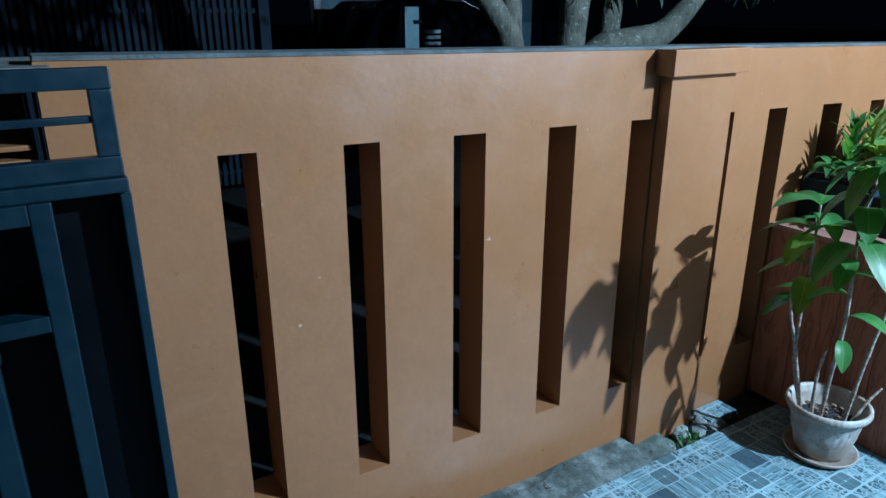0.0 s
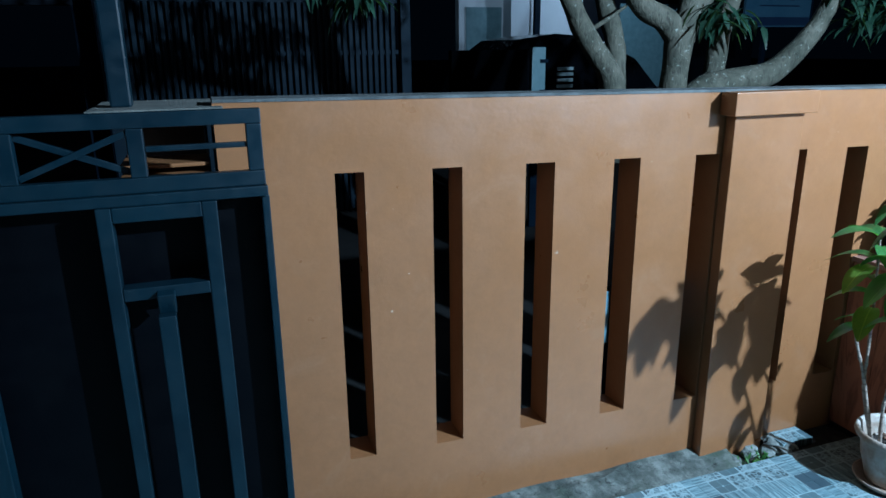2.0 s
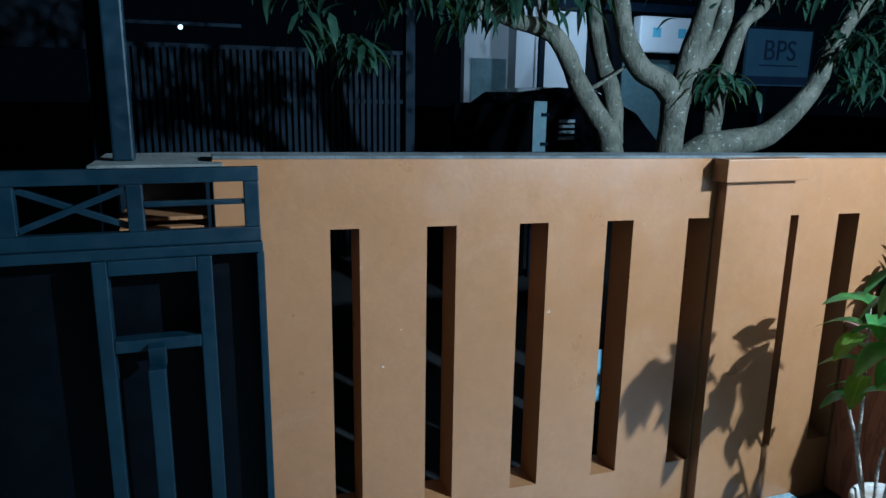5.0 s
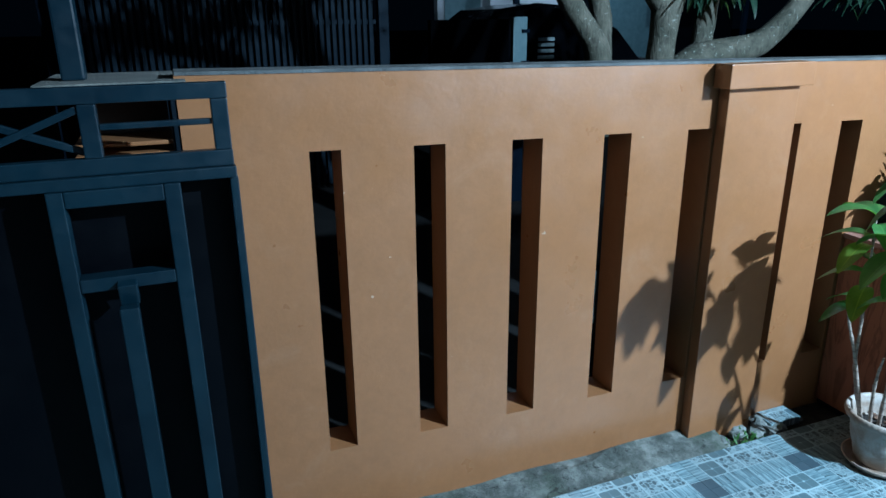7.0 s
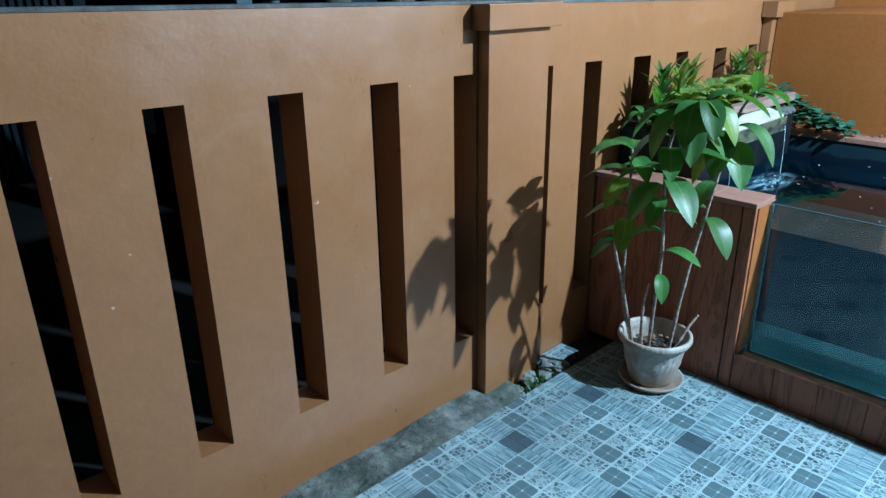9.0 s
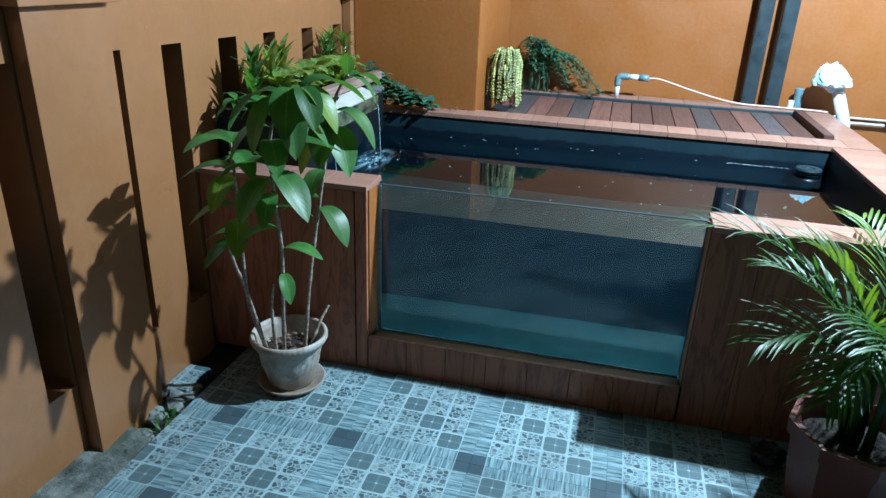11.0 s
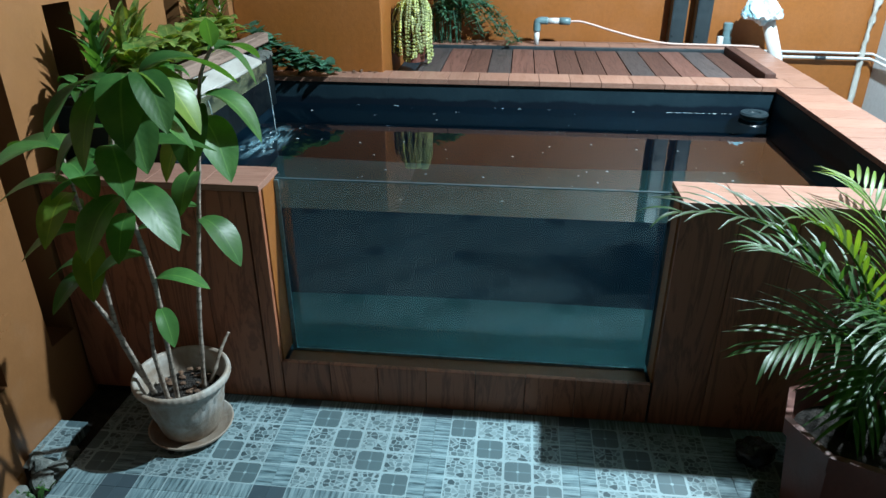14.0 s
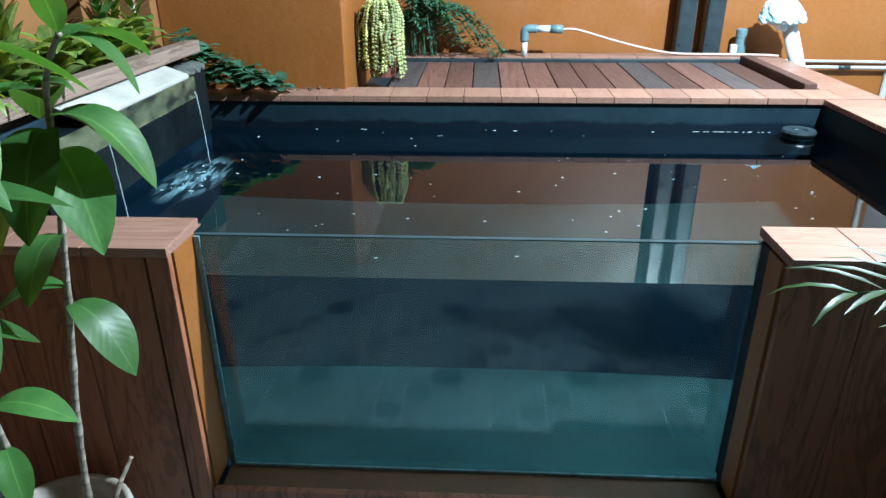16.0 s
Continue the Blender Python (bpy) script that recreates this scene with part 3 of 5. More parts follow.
def plank_mesh(w, d, h, bevel=0.003):
    bm = bm_new()
    box(bm, 0, w, 0, d, 0, h, bevel)
    me = bpy.data.meshes.new("plank")
    bmesh.ops.recalc_face_normals(bm, faces=bm.faces)
    bm.to_mesh(me)
    bm.free()
    return me


def lay(name, me, material, parent, places):
    if not me.materials:
        me.materials.append(material)
    for p in places:
        ob = new(name, me)
        ob.parent = parent
        ob.location = p


def blade(bm, base, way, length, width, droop=0.3, fold=0.15, up=(0, 0, 1), n=7, shape=0.45, pleat=2, early=False):
    """A leaf with a folded midrib that bends down along its length."""
    p, d = Vector(base), Vector(way).normalized()
    up = Vector(up)
    uv = bm.loops.layers.uv.verify()
    rows = []
    step = length / n
    for i in range(n + 1):
        t = i / n
        side = d.cross(up)
        side = side.normalized() if side.length > 1e-4 else Vector((1, 0, 0))
        nor = side.cross(d).normalized()
        w = width * 0.5 * (math.sin(math.pi * t ** shape) ** 0.8 if 0 < t < 1 else 0.02)
        row = []
        for k in range(-pleat, pleat + 1):
            s = k / pleat
            row.append(bm.verts.new(p + side * w * s + nor * w * fold * abs(s) * (1.6 - 0.6 * abs(s))))
        rows.append(row)
        p = p + d * step
        d = (d + Vector((0, 0, -droop * step / length * (2.2 - 2.4 * t if early else 0.5 + 1.2 * t)))).normalized()
    for i, (a, b) in enumerate(zip(rows, rows[1:])):
        for k in range(len(a) - 1):
            f = bm.faces.new((a[k], a[k + 1], b[k + 1], b[k]))
            for loop, (c, r) in zip(f.loops, ((k, i), (k + 1, i), (k + 1, i + 1), (k, i + 1))):
                loop[uv].uv = (c / (2 * pleat), r / n)


def leaf_part(parent, base, way, length, width, material, **more):
    bm = bm_new()
    blade(bm, base, way, length, width, **more)
    return part("leaf", bm, material, parent, smooth=True)


# ---- boards, rim tiles, deck ----
front = bpy.data.objects["wall_pond_front"]
PW = 0.158
me_full = plank_mesh(0.018, PW - 0.002, 0.738, 0.002)
me_low = plank_mesh(0.018, PW - 0.002, 0.146, 0.002)
ys = [1.512 - PW * (i + 1) for i in range(4)]
lay("board", me_full, PANEL, front, [(2.533, y + 0.002, 0.0) for y in ys])
lay("board", plank_mesh(0.018, 0.045, 0.738), PANEL, front, [(2.533, 0.832, 0.0)])
lay("board", me_low, PANEL, front, [(2.533, 0.828 - PW * (i + 1) + 0.002, 0.0) for i in range(7)])
lay("board", plank_mesh(0.018, 0.066, 0.146, 0.002), PANEL, front, [(2.533, -0.346, 0.0)])
lay("board", me_full, PANEL, front, [(2.533, -0.352 - PW * (i + 1), 0.0) for i in range(5)])
lay("board", plank_mesh(0.018, 0.088, 0.738), PANEL, front, [(2.533, -1.234, 0.0)])
side_board = plank_mesh(PW - 0.004, 0.018, 0.738)
lay("board", side_board, PANEL, bpy.data.objects["wall_pond_side"], [(2.556 + PW * i, -1.24, 0.0) for i in range(9)])

rim = bpy.data.objects["pond_rim"]
lay("rim_tile", plank_mesh(0.162, 0.170, 0.02, 0.002), RIM, rim, [(2.523, 0.828 + 0.172 * i, 0.742) for i in range(4)])
lay("rim_tile", plank_mesh(0.162, 0.147, 0.02, 0.002), RIM, rim, [(2.523, -1.244 + 0.149 * i, 0.742) for i in range(6)])
lay("rim_tile", plank_mesh(0.123, 0.215, 0.02, 0.002), RIM, rim, [(2.687 + 0.125 * i, -1.247, 0.742) for i in range(10)])
lay("rim_tile", plank_mesh(0.168, 0.138, 0.024, 0.002), RIM_X, rim, [(3.925, -1.25 + 0.14 * i, 0.742) for i in range(19)])
lay("rim_tile", plank_mesh(0.16, 0.138, 0.024, 0.002), RIM_X, rim, [(4.86, -1.25 + 0.14 * i, 0.742) for i in range(14)])
lay("rim_tile", plank_mesh(0.126, 0.16, 0.024, 0.002), RIM, rim, [(4.096 + 0.128 * i, -1.25, 0.742) for i in range(6)])

deck_wood = wood("weathered_red_deck", (0.055, 0.024, 0.018), (0.13, 0.06, 0.046), "x", 0.6, 0.3, 0.4)
deck_grey = wood("dark_weathered_deck", (0.03, 0.025, 0.026), (0.075, 0.062, 0.062), "x", 0.6, 0.3, 0.3)
deck = thing("wooden_hatch", "weathered dark wooden hatch of short boards over the filter", "hatch", (0, 0, 0))
random.seed(5)
for i in range(14):
    dm = plank_mesh(0.70, 0.112, 0.02)
    lay("board", dm, deck_grey if i in (1, 4, 10, 13) else deck_wood, deck, [(4.118 + 0.004 * random.random(), -1.02 + 0.1165 * i, 0.728 + 0.003 * random.random())])
boxed("frame", (4.826, 4.852, -1.05, 0.62, 0.70, 0.765), PIPE_BLACK, deck, 0.004)
boxed("beam", (4.11, 4.84, -1.085, -1.035, 0.735, 0.785), deck_wood, deck, 0.005)

# ---- pipes and hose ----
riser = thing("water_inlet_pipe", "white and grey plastic pipe elbow with a hose", "pipe")
bm = bm_new()
tube(bm, [(4.90, 0.01, 0.765), (4.90, 0.01, 0.855)], 0.016, 14)
part("riser", bm, PVC_WHITE, riser, smooth=True)
bm = bm_new()
tube(bm, smooth_path([(4.90, 0.01, 0.84), (4.90, 0.01, 0.885), (4.90, -0.005, 0.898), (4.90, -0.05, 0.898)], 5), 0.021, 14)
part("elbow", bm, PVC_GREY, riser, "blue-grey elbow", smooth=True)
bm = bm_new()
tube(bm, [(4.90, -0.05, 0.898), (4.90, -0.115, 0.898)], 0.017, 14)
part("sleeve", bm, PVC_WHITE, riser, smooth=True)
bm = bm_new()
tube(bm, [(4.90, -0.115, 0.898), (4.90, -0.175, 0.896), (4.90, -0.178, 0.896)], [0.021, 0.021, 0.014], 14)
part("coupling", bm, PVC_GREY, riser, smooth=True)
bm = bm_new()
tube(bm, smooth_path([(4.90, -0.175, 0.896), (4.905, -0.25, 0.893), (4.92, -0.42, 0.845), (4.935, -0.6, 0.80), (4.94, -0.75, 0.776), (4.93, -0.95, 0.774), (4.90, -1.15, 0.776), (4.88, -1.235, 0.774)], 6), 0.006, 10)
part("hose", bm, HOSE, riser, "thin pinkish-white hose", smooth=True)

for y in (-0.788, -0.925):
    p = thing("downpipe", "dark painted square downpipe against the ochre wall", "downpipe", (4.985, y, 0.767), "downpipes at the back wall")
    bm = bm_new()
    box(bm, -0.045, 0.045, -0.043, 0.043, 0, 2.3, 0.010)
    part("pipe", bm, PIPE_BLACK, p)
    bm = bm_new()
    box(bm, -0.05, 0.06, -0.05, 0.05, 1.2, 1.23, 0.002)
    part("bracket", bm, DARK_METAL, p)

stub = thing("capped_pipe", "short blue-grey capped pipe stub on the rim", "pipe", (4.98, -1.075, 0.767))
bm = bm_new()
spin(bm, [(0.03, 0), (0.03, 0.045), (0.024, 0.045), (0.024, 0.085)], n=20)
part("socket", bm, PVC_GREY, stub, smooth=False)
bm = bm_new()
spin(bm, [(0.026, 0.0855), (0.027, 0.12), (0.022, 0.124)], n=20)
part("cap", bm, PVC_GREY, stub)
stub2 = thing("pipe_collar", "small white pipe collar beside the stub", "pipe", (4.95, -1.035, 0.767))
bm = bm_new()
spin(bm, [(0.018, 0), (0.018, 0.05), (0.014, 0.052)], n=16)
part("collar", bm, PVC_WHITE, stub2)

bagpipe = thing("wrapped_pipe", "white slanted pipe end wrapped in a crumpled plastic bag", "pipe")
bm = bm_new()
tube(bm, [(4.86, -1.345, 0.52), (4.86, -1.33, 0.72), (4.86, -1.235, 0.955)], 0.035, 16)
part("pipe", bm, PVC_WHITE, bagpipe, smooth=True)
bag_mat = Nodes("thin_plastic_bag")
bag_mat.bump(bag_mat.noise(28, 5, distort=1.2), 0.9, 0.02)
BAG = bag_mat.done(bag_mat.ramp(bag_mat.noise(16, 4), [(0.42, (0.78, 0.82, 0.84)), (0.6, (0.35, 0.66, 0.80))]), 0.25)
bm = bm_new()
bmesh.ops.create_icosphere(bm, subdivisions=5, radius=1.0)
for v in bm.verts:
    c = v.co.copy()
    r = 1 + 0.16 * noise.noise(c * 2.2) + 0.10 * noise.noise(c * 6) + 0.05 * abs(noise.noise(c * 15))
    c *= r
    c += Vector((0, 0, 0.22 * noise.noise(c * 3.1 + Vector((7, 1, 0)))))
    pinch = 0.82 + 0.3 * max(0.0, min(1.0, 0.55 - c.z)) if c.z > -0.55 else 0.55
    v.co = Vector((4.86 + 0.085 * c.x * pinch, -1.205 + 0.098 * c.y * pinch + 0.015 * c.z, 0.975 + 0.082 * c.z))
part("bag", bm, BAG, bagpipe, "crumpled white and pale blue plastic bag", smooth=True)

conduit = thing("wall_conduit", "thin white conduits along the wall", "conduit")
bm = bm_new()
tube(bm, [(5.02, -1.26, 0.70), (5.02, -1.905, 0.695), (4.99, -1.925, 0.69), (4.2, -1.929, 0.66), (2.6, -1.929, 0.62)], 0.009, 10)
part("conduit", bm, PVC_WHITE, conduit, smooth=True)
bm = bm_new()
tube(bm, [(5.02, -1.60, 0.6975), (5.02, -1.66, 0.6967)], 0.0105, 10)
part("tape", bm, PIPE_BLACK, conduit, "black tape round the conduit", smooth=True)
bm = bm_new()
tube(bm, [(5.03, -1.26, 0.73), (5.03, -1.917, 0.722), (4.6, -1.937, 0.70), (2.6, -1.937, 0.66)], 0.007, 10)
part("conduit", bm, PVC_WHITE, conduit, smooth=True)
bm = bm_new()
tube(bm, smooth_path([(5.035, -1.872, 0.2), (5.035, -1.862, 0.7), (5.03, -1.872, 1.0), (5.03, -1.892, 1.3), (5.03, -1.912, 2.4)], 14), 0.015, 10)
for v in bm.verts:
    v.co += Vector((noise.noise(v.co * 30), noise.noise(v.co * 30 + Vector((4, 0, 0))), 0)) * 0.012
part("rough_conduit", bm, STONE_WHITE, conduit, "cement-smeared upright conduit", smooth=True)
cable = thing("loose_cable", "grey cable hanging in a loop on the white wall", "cable")
bm = bm_new()
tube(bm, smooth_path([(4.6, -1.94, 0.30), (4.45, -1.932, 0.42), (4.25, -1.932, 0.62), (4.1, -1.932, 0.85), (3.9, -1.937, 1.4)], 8), 0.008, 8)
part("cable", bm, PVC_GREY, cable, smooth=True)

# ---- floating pump skimmer ----
sk = thing("skimmer", "black round floating skimmer in the pond corner", "skimmer", (3.872, -0.94, 0.622))
bm = bm_new()
spin(bm, [(0.052, 0), (0.054, 0.022), (0.050, 0.026)], n=28)
part("body", bm, PIPE_BLACK, sk)
bm = bm_new()
spin(bm, [(0.058, 0.0262), (0.060, 0.034), (0.056, 0.042), (0.03, 0.041), (0.028, 0.036)], n=28)
part("lid", bm, PIPE_BLACK, sk)

# ---- white flower pot with the tall leafy plant ----
PX, PY = 2.355, 1.075
plant = thing("potted_plant", "tall broad-leaved plant in a weathered white plastic pot", "potted plant")
saucer_bm = bm_new()
spin(saucer_bm, [(0.095, 0.0), (0.116, 0.010), (0.128, 0.028), (0.122, 0.028), (0.112, 0.014), (0.02, 0.012)], (PX, PY), 48)
part("saucer", saucer_bm, POT_WHITE, plant, "white plastic saucer", smooth=True)


def relief(a, z):
    if z > 0.19:
        return 1 + 0.005 * math.sin(46 * a + 60 * z)
    return 1 + (0.03 * noise.noise((math.cos(a) * 7, math.sin(a) * 7, z * 40)) if 0.08 < z < 0.16 else 0)


bm = bm_new()
spin(bm, [(0.082, 0.013), (0.089, 0.03), (0.101, 0.08), (0.108, 0.10), (0.112, 0.125), (0.116, 0.15), (0.122, 0.180), (0.123, 0.186), (0.138, 0.192), (0.143, 0.204), (0.141, 0.218), (0.134, 0.222), (0.126, 0.216), (0.121, 0.18), (0.112, 0.13), (0.10, 0.12)], (PX, PY), 204, relief)
pot = part("pot", bm, POT_WHITE, plant, smooth=True)
bm = bm_new()
spin(bm, [(0.112, 0.140), (0.09, 0.150), (0.04, 0.156), (0.01, 0.157)], (PX, PY), 32, lambda a, z: 1 + 0.06 * noise.noise((a * 2, z * 30, 1)))
part("soil", bm, SOIL, pot, "dark potting soil")
random.seed(11)
for i in range(44):
    bm = bm_new()
    a, r = random.random() * 6.28, 0.095 * random.random() ** 0.5
    bmesh.ops.create_icosphere(bm, subdivisions=1, radius=random.uniform(0.004, 0.010), matrix=Matrix.Translation((PX + r * math.cos(a), PY + r * math.sin(a), 0.16)) @ Matrix.Diagonal((1, 1.3, 0.6, 1)))
    part("bark_chip", bm, CHIP, plant)

# three leafy canes lean out over the terrace, with cut bare ones between them
CANES = [
    [(2.30, 1.07, 0.15), (2.25, 1.035, 0.42), (2.205, 1.005, 0.62), (2.13, 0.98, 0.84), (2.07, 0.95, 1.02), (2.01, 0.87, 1.165), (1.985, 0.81, 1.19)],
    [(2.37, 1.02, 0.15), (2.365, 0.985, 0.45), (2.375, 0.945, 0.72), (2.35, 0.89, 0.98), (2.30, 0.84, 1.12), (2.275, 0.79, 1.19)],
    [(2.33, 1.16, 0.15), (2.27, 1.185, 0.40), (2.20, 1.185, 0.56), (2.13, 1.16, 0.68)],
    [(2.33, 1.165, 0.16), (2.285, 1.19, 0.36), (2.27, 1.19, 0.56), (2.20, 1.15, 0.78), (2.14, 1.12, 0.98)],
    [(2.30, 1.10, 0.15), (2.265, 1.09, 0.34), (2.235, 1.06, 0.47)],
    [(2.40, 1.01, 0.15), (2.44, 0.985, 0.24), (2.475, 0.965, 0.29)],
]
paths = [smooth_path(s, 8) for s in CANES]
canes = []
for k, path in enumerate(paths):
    bm = bm_new()
    m = len(path)
    tube(bm, path, [(0.0072 - 0.0036 * i / m) * (1.28 if i % 4 == 0 else 1.0) for i in range(m)], 8)
    canes.append(part("stem", bm, STEM, plant, smooth=True))
random.seed(4)


def dress(which, leaves, hang=0.62, size=1.0):
    """Leaves along a cane: share of its length, compass degrees, rise, length, droop."""
    path = paths[which]
    for t, deg, rise, l, droop in leaves:
        p = path[min(int(t * (len(path) - 1)), len(path) - 1)]
        l *= size
        a = math.radians(deg)
        way = (math.cos(a), math.sin(a), rise + 0.12)
        mat = LEAF_YELLOW if random.random() < 0.1 else LEAF
        leaf_part(canes[which], p, way, l, l * random.uniform(0.41, 0.49), mat, droop=hang * droop, fold=random.uniform(0.12, 0.3), n=12, shape=0.92, early=True)


# middle cane: one low leaf, large ones half way, a drooping fan at the bent top
dress(0, [(0.25, 222, 0.0, 0.125, 2.6), (0.34, 268, 0.6, 0.16, 1.7), (0.40, 120, 0.3, 0.15, 1.8), (0.46, 300, 0.3, 0.13, 1.7), (0.50, 190, 0.2, 0.15, 2.2),
          (0.55, 165, 0.1, 0.19, 2.2), (0.57, 243, 0.2, 0.22, 2.3), (0.60, 92, 0.3, 0.19, 1.7), (0.64, 305, 0.6, 0.23, 1.6), (0.67, 215, 0.3, 0.17, 2.2)])
dress(0, [(0.72, 130, 0.3, 0.18, 2.0), (0.76, 280, 0.4, 0.20, 1.8), (0.80, 228, 0.2, 0.20, 2.7), (0.82, 150, 0.1, 0.20, 2.8), (0.84, 98, 0.4, 0.23, 2.0),
          (0.92, 195, 0.3, 0.19, 2.4), (0.97, 262, 0.3, 0.19, 2.2), (1.0, 318, 0.6, 0.23, 1.5), (1.0, 225, 0.4, 0.17, 2.2)], 0.85, 0.96)
# outer cane
dress(1, [(0.42, 250, 0.1, 0.18, 2.2), (0.44, 110, 0.4, 0.15, 1.7), (0.52, 170, 0.2, 0.14, 2.2), (0.61, 150, 0.2, 0.17, 2.5), (0.64, 225, 0.3, 0.21, 2.3), (0.69, 185, 0.2, 0.20, 2.6),
          (0.72, 272, 0.3, 0.19, 2.3), (0.75, 40, 0.4, 0.15, 1.7), (0.94, 330, 0.5, 0.15, 1.5), (0.97, 285, 0.3, 0.13, 2.4), (1.0, 200, 1.6, 0.09, 0.6)], 0.75, 1.05)
# back cane
dress(3, [(0.58, 150, 0.2, 0.17, 1.9), (0.62, 95, 0.2, 0.16, 1.6), (0.68, 205, 0.2, 0.18, 2.2), (0.73, 120, 0.3, 0.18, 1.8), (0.79, 60, 0.3, 0.16, 1.6), (0.85, 180, 0.3, 0.18, 2.2),
          (0.90, 110, 0.4, 0.19, 1.7), (0.95, 235, 0.4, 0.16, 2.0), (1.0, 80, 0.6, 0.16, 1.6), (1.0, 145, 0.7, 0.16, 1.8), (1.0, 20, 0.7, 0.14, 1.7)])

# ---- palm in an octagonal pot ----
QX, QY = 2.245, -0.815
palm = thing("potted_palm", "small areca palm in a faded terracotta octagonal pot", "potted palm")
bm = bm_new()
spin(bm, [(0.15, 0.0), (0.178, 0.235), (0.19, 0.238), (0.194, 0.285), (0.176, 0.287), (0.170, 0.22), (0.16, 0.20)], (QX, QY), 8)
palm_pot = part("pot", bm, POT_RED, palm)
bm = bm_new()
spin(bm, [(0.158, 0.215), (0.10, 0.235), (0.02, 0.24)], (QX, QY), 16, lambda a, z: 1 + 0.04 * noise.noise((a * 2, z * 30, 1)))
part("soil", bm, SOIL, palm_pot, "dark potting soil")
random.seed(21)


def frond(owner, base, way, length, droop, material, nleaf=22, wide=0.16):
    pts, p, d = [], Vector(base), Vector(way).normalized()
    n = 18
    for i in range(n + 1):
        pts.append(p.copy())
        p += d * length / n
        d = (d + Vector((0, 0, -droop / n * (0.3 + 1.5 * i / n)))).normalized()
    bm = bm_new()
    tube(bm, pts, [0.006 - 0.0045 * i / n for i in range(n + 1)], 6)
    for k in range(nleaf):
        t = 0.18 + 0.82 * k / (nleaf - 1)
        i = min(int(t * n), n - 1)
        q, dd = pts[i].lerp(pts[i + 1], t * n - i), (pts[i + 1] - pts[i]).normalized()
        side = dd.cross(Vector((0, 0, 1))).normalized()
        up = side.cross(dd)
        for s in (-1, 1):
            l = wide * (0.55 + 0.6 * math.sin(math.pi * min(1, 0.15 + t * 0.85))) * random.uniform(0.85, 1.1)
            blade(bm, q, dd * (0.75 + 0.6 * t) + side * s * 0.7 + up * random.uniform(0.1, 0.4), l, 0.0115, droop=random.uniform(0.5, 1.4), fold=0.3, n=4, pleat=1, shape=0.6)
    return part("frond", bm, material, owner, smooth=True)


FRONDS = [(100, 1.40, 0.70, 1.25), (118, 0.85, 0.40, 1.2), (140, 0.55, 0.40, 1.3), (165, 0.90, 0.38, 1.5), (60, 1.3, 0.44, 1.1), (95, 2.4, 0.46, 1.3),
          (-70, 1.6, 0.52, 1.3), (-95, 1.1, 0.50, 1.4), (-120, 0.8, 0.42, 1.5), (-150, 1.2, 0.40, 1.7), (-40, 1.9, 0.50, 1.2), (10, 1.7, 0.48, 1.3),
          (-100, 2.3, 0.46, 1.4), (150, 2.0, 0.38, 1.7), (-110, 0.3, 0.32, 1.3), (-80, 0.4, 0.34, 1.4), (120, 0.4, 0.24, 1.4)]
YELLOWISH = (5, 11, 12, 9)
canes_of_palm = []
for k in range(9):
    a = k * 2.4
    r = 0.018 + 0.008 * (k % 5)
    bm = bm_new()
    top = (QX + 1.4 * r * math.cos(a) - 0.02, QY + 1.4 * r * math.sin(a) + 0.02, 0.52 + 0.025 * (k % 4))
    tube(bm, [(QX + r * math.cos(a), QY + r * math.sin(a), 0.225), ((QX * 2 + 2.2 * r * math.cos(a)) / 2, (QY * 2 + 2.2 * r * math.sin(a)) / 2, 0.37), top], [0.013, 0.010, 0.007], 8)
    canes_of_palm.append((part("cane", bm, PALM, palm, smooth=True), top))
for k, (deg, rise, length, droop) in enumerate(FRONDS):
    cane, top = canes_of_palm[k % 9]
    a = math.radians(deg)
    base = Vector(top) + Vector((0, 0, -0.02 - 0.015 * (k % 3)))
    frond(cane, base, (math.cos(a), math.sin(a), rise), length, droop, LEAF_YELLOW if k in YELLOWISH else PALM, 15, 0.19)
scrap = thing("plastic_scrap", "crumpled black plastic scrap beside the palm pot", "plastic bag")
bm = bm_new()
bmesh.ops.create_icosphere(bm, subdivisions=3, radius=1.0)
for v in bm.verts:
    v.co *= 1 + 0.35 * noise.noise(v.co * 2.3 + Vector((9, 2, 1))) + 0.15 * noise.noise(v.co * 6)
    v.co = Vector((2.40 + 0.05 * v.co.x, -0.64 + 0.055 * v.co.y, max(0.0, 0.03 + 0.04 * v.co.z)))
part("scrap", bm, mottled("black_plastic", (0.006, 0.006, 0.007), (0.012, 0.012, 0.013), 8, 60, 0.25, 0.5, 0.01), scrap, smooth=True)

# ---- planter with the spillway ----
planter = thing("wall_planter", "raised planter with a weathered plank edge above the spillway", "planter")
boxed("bed", (2.69, 3.72, 1.235, 1.512, 0.702, 0.93), BLACK_PAINT, planter, 0.004)
bm = bm_new()
box(bm, 2.62, 3.74, 1.195, 1.245, 0.957, 0.998, 0.005)
for v in bm.verts:
    v.co.z += 0.006 * noise.noise((v.co.x * 3, 0, 0)) + 0.012 * (3.2 - v.co.x)
old_plank = wood("old_grey_plank", (0.085, 0.055, 0.042), (0.21, 0.145, 0.115), "x", 0.7, 0.4, 0.1)
part("plank", bm, old_plank, planter, "weathered grey-brown plank")
boxed("soil", (2.70, 3.71, 1.25, 1.51, 0.9305, 0.955), SOIL, planter)
LIP, lipn = glass("algae_stained_lip", (0.13, 0.155, 0.10), 1.3, 0.25)
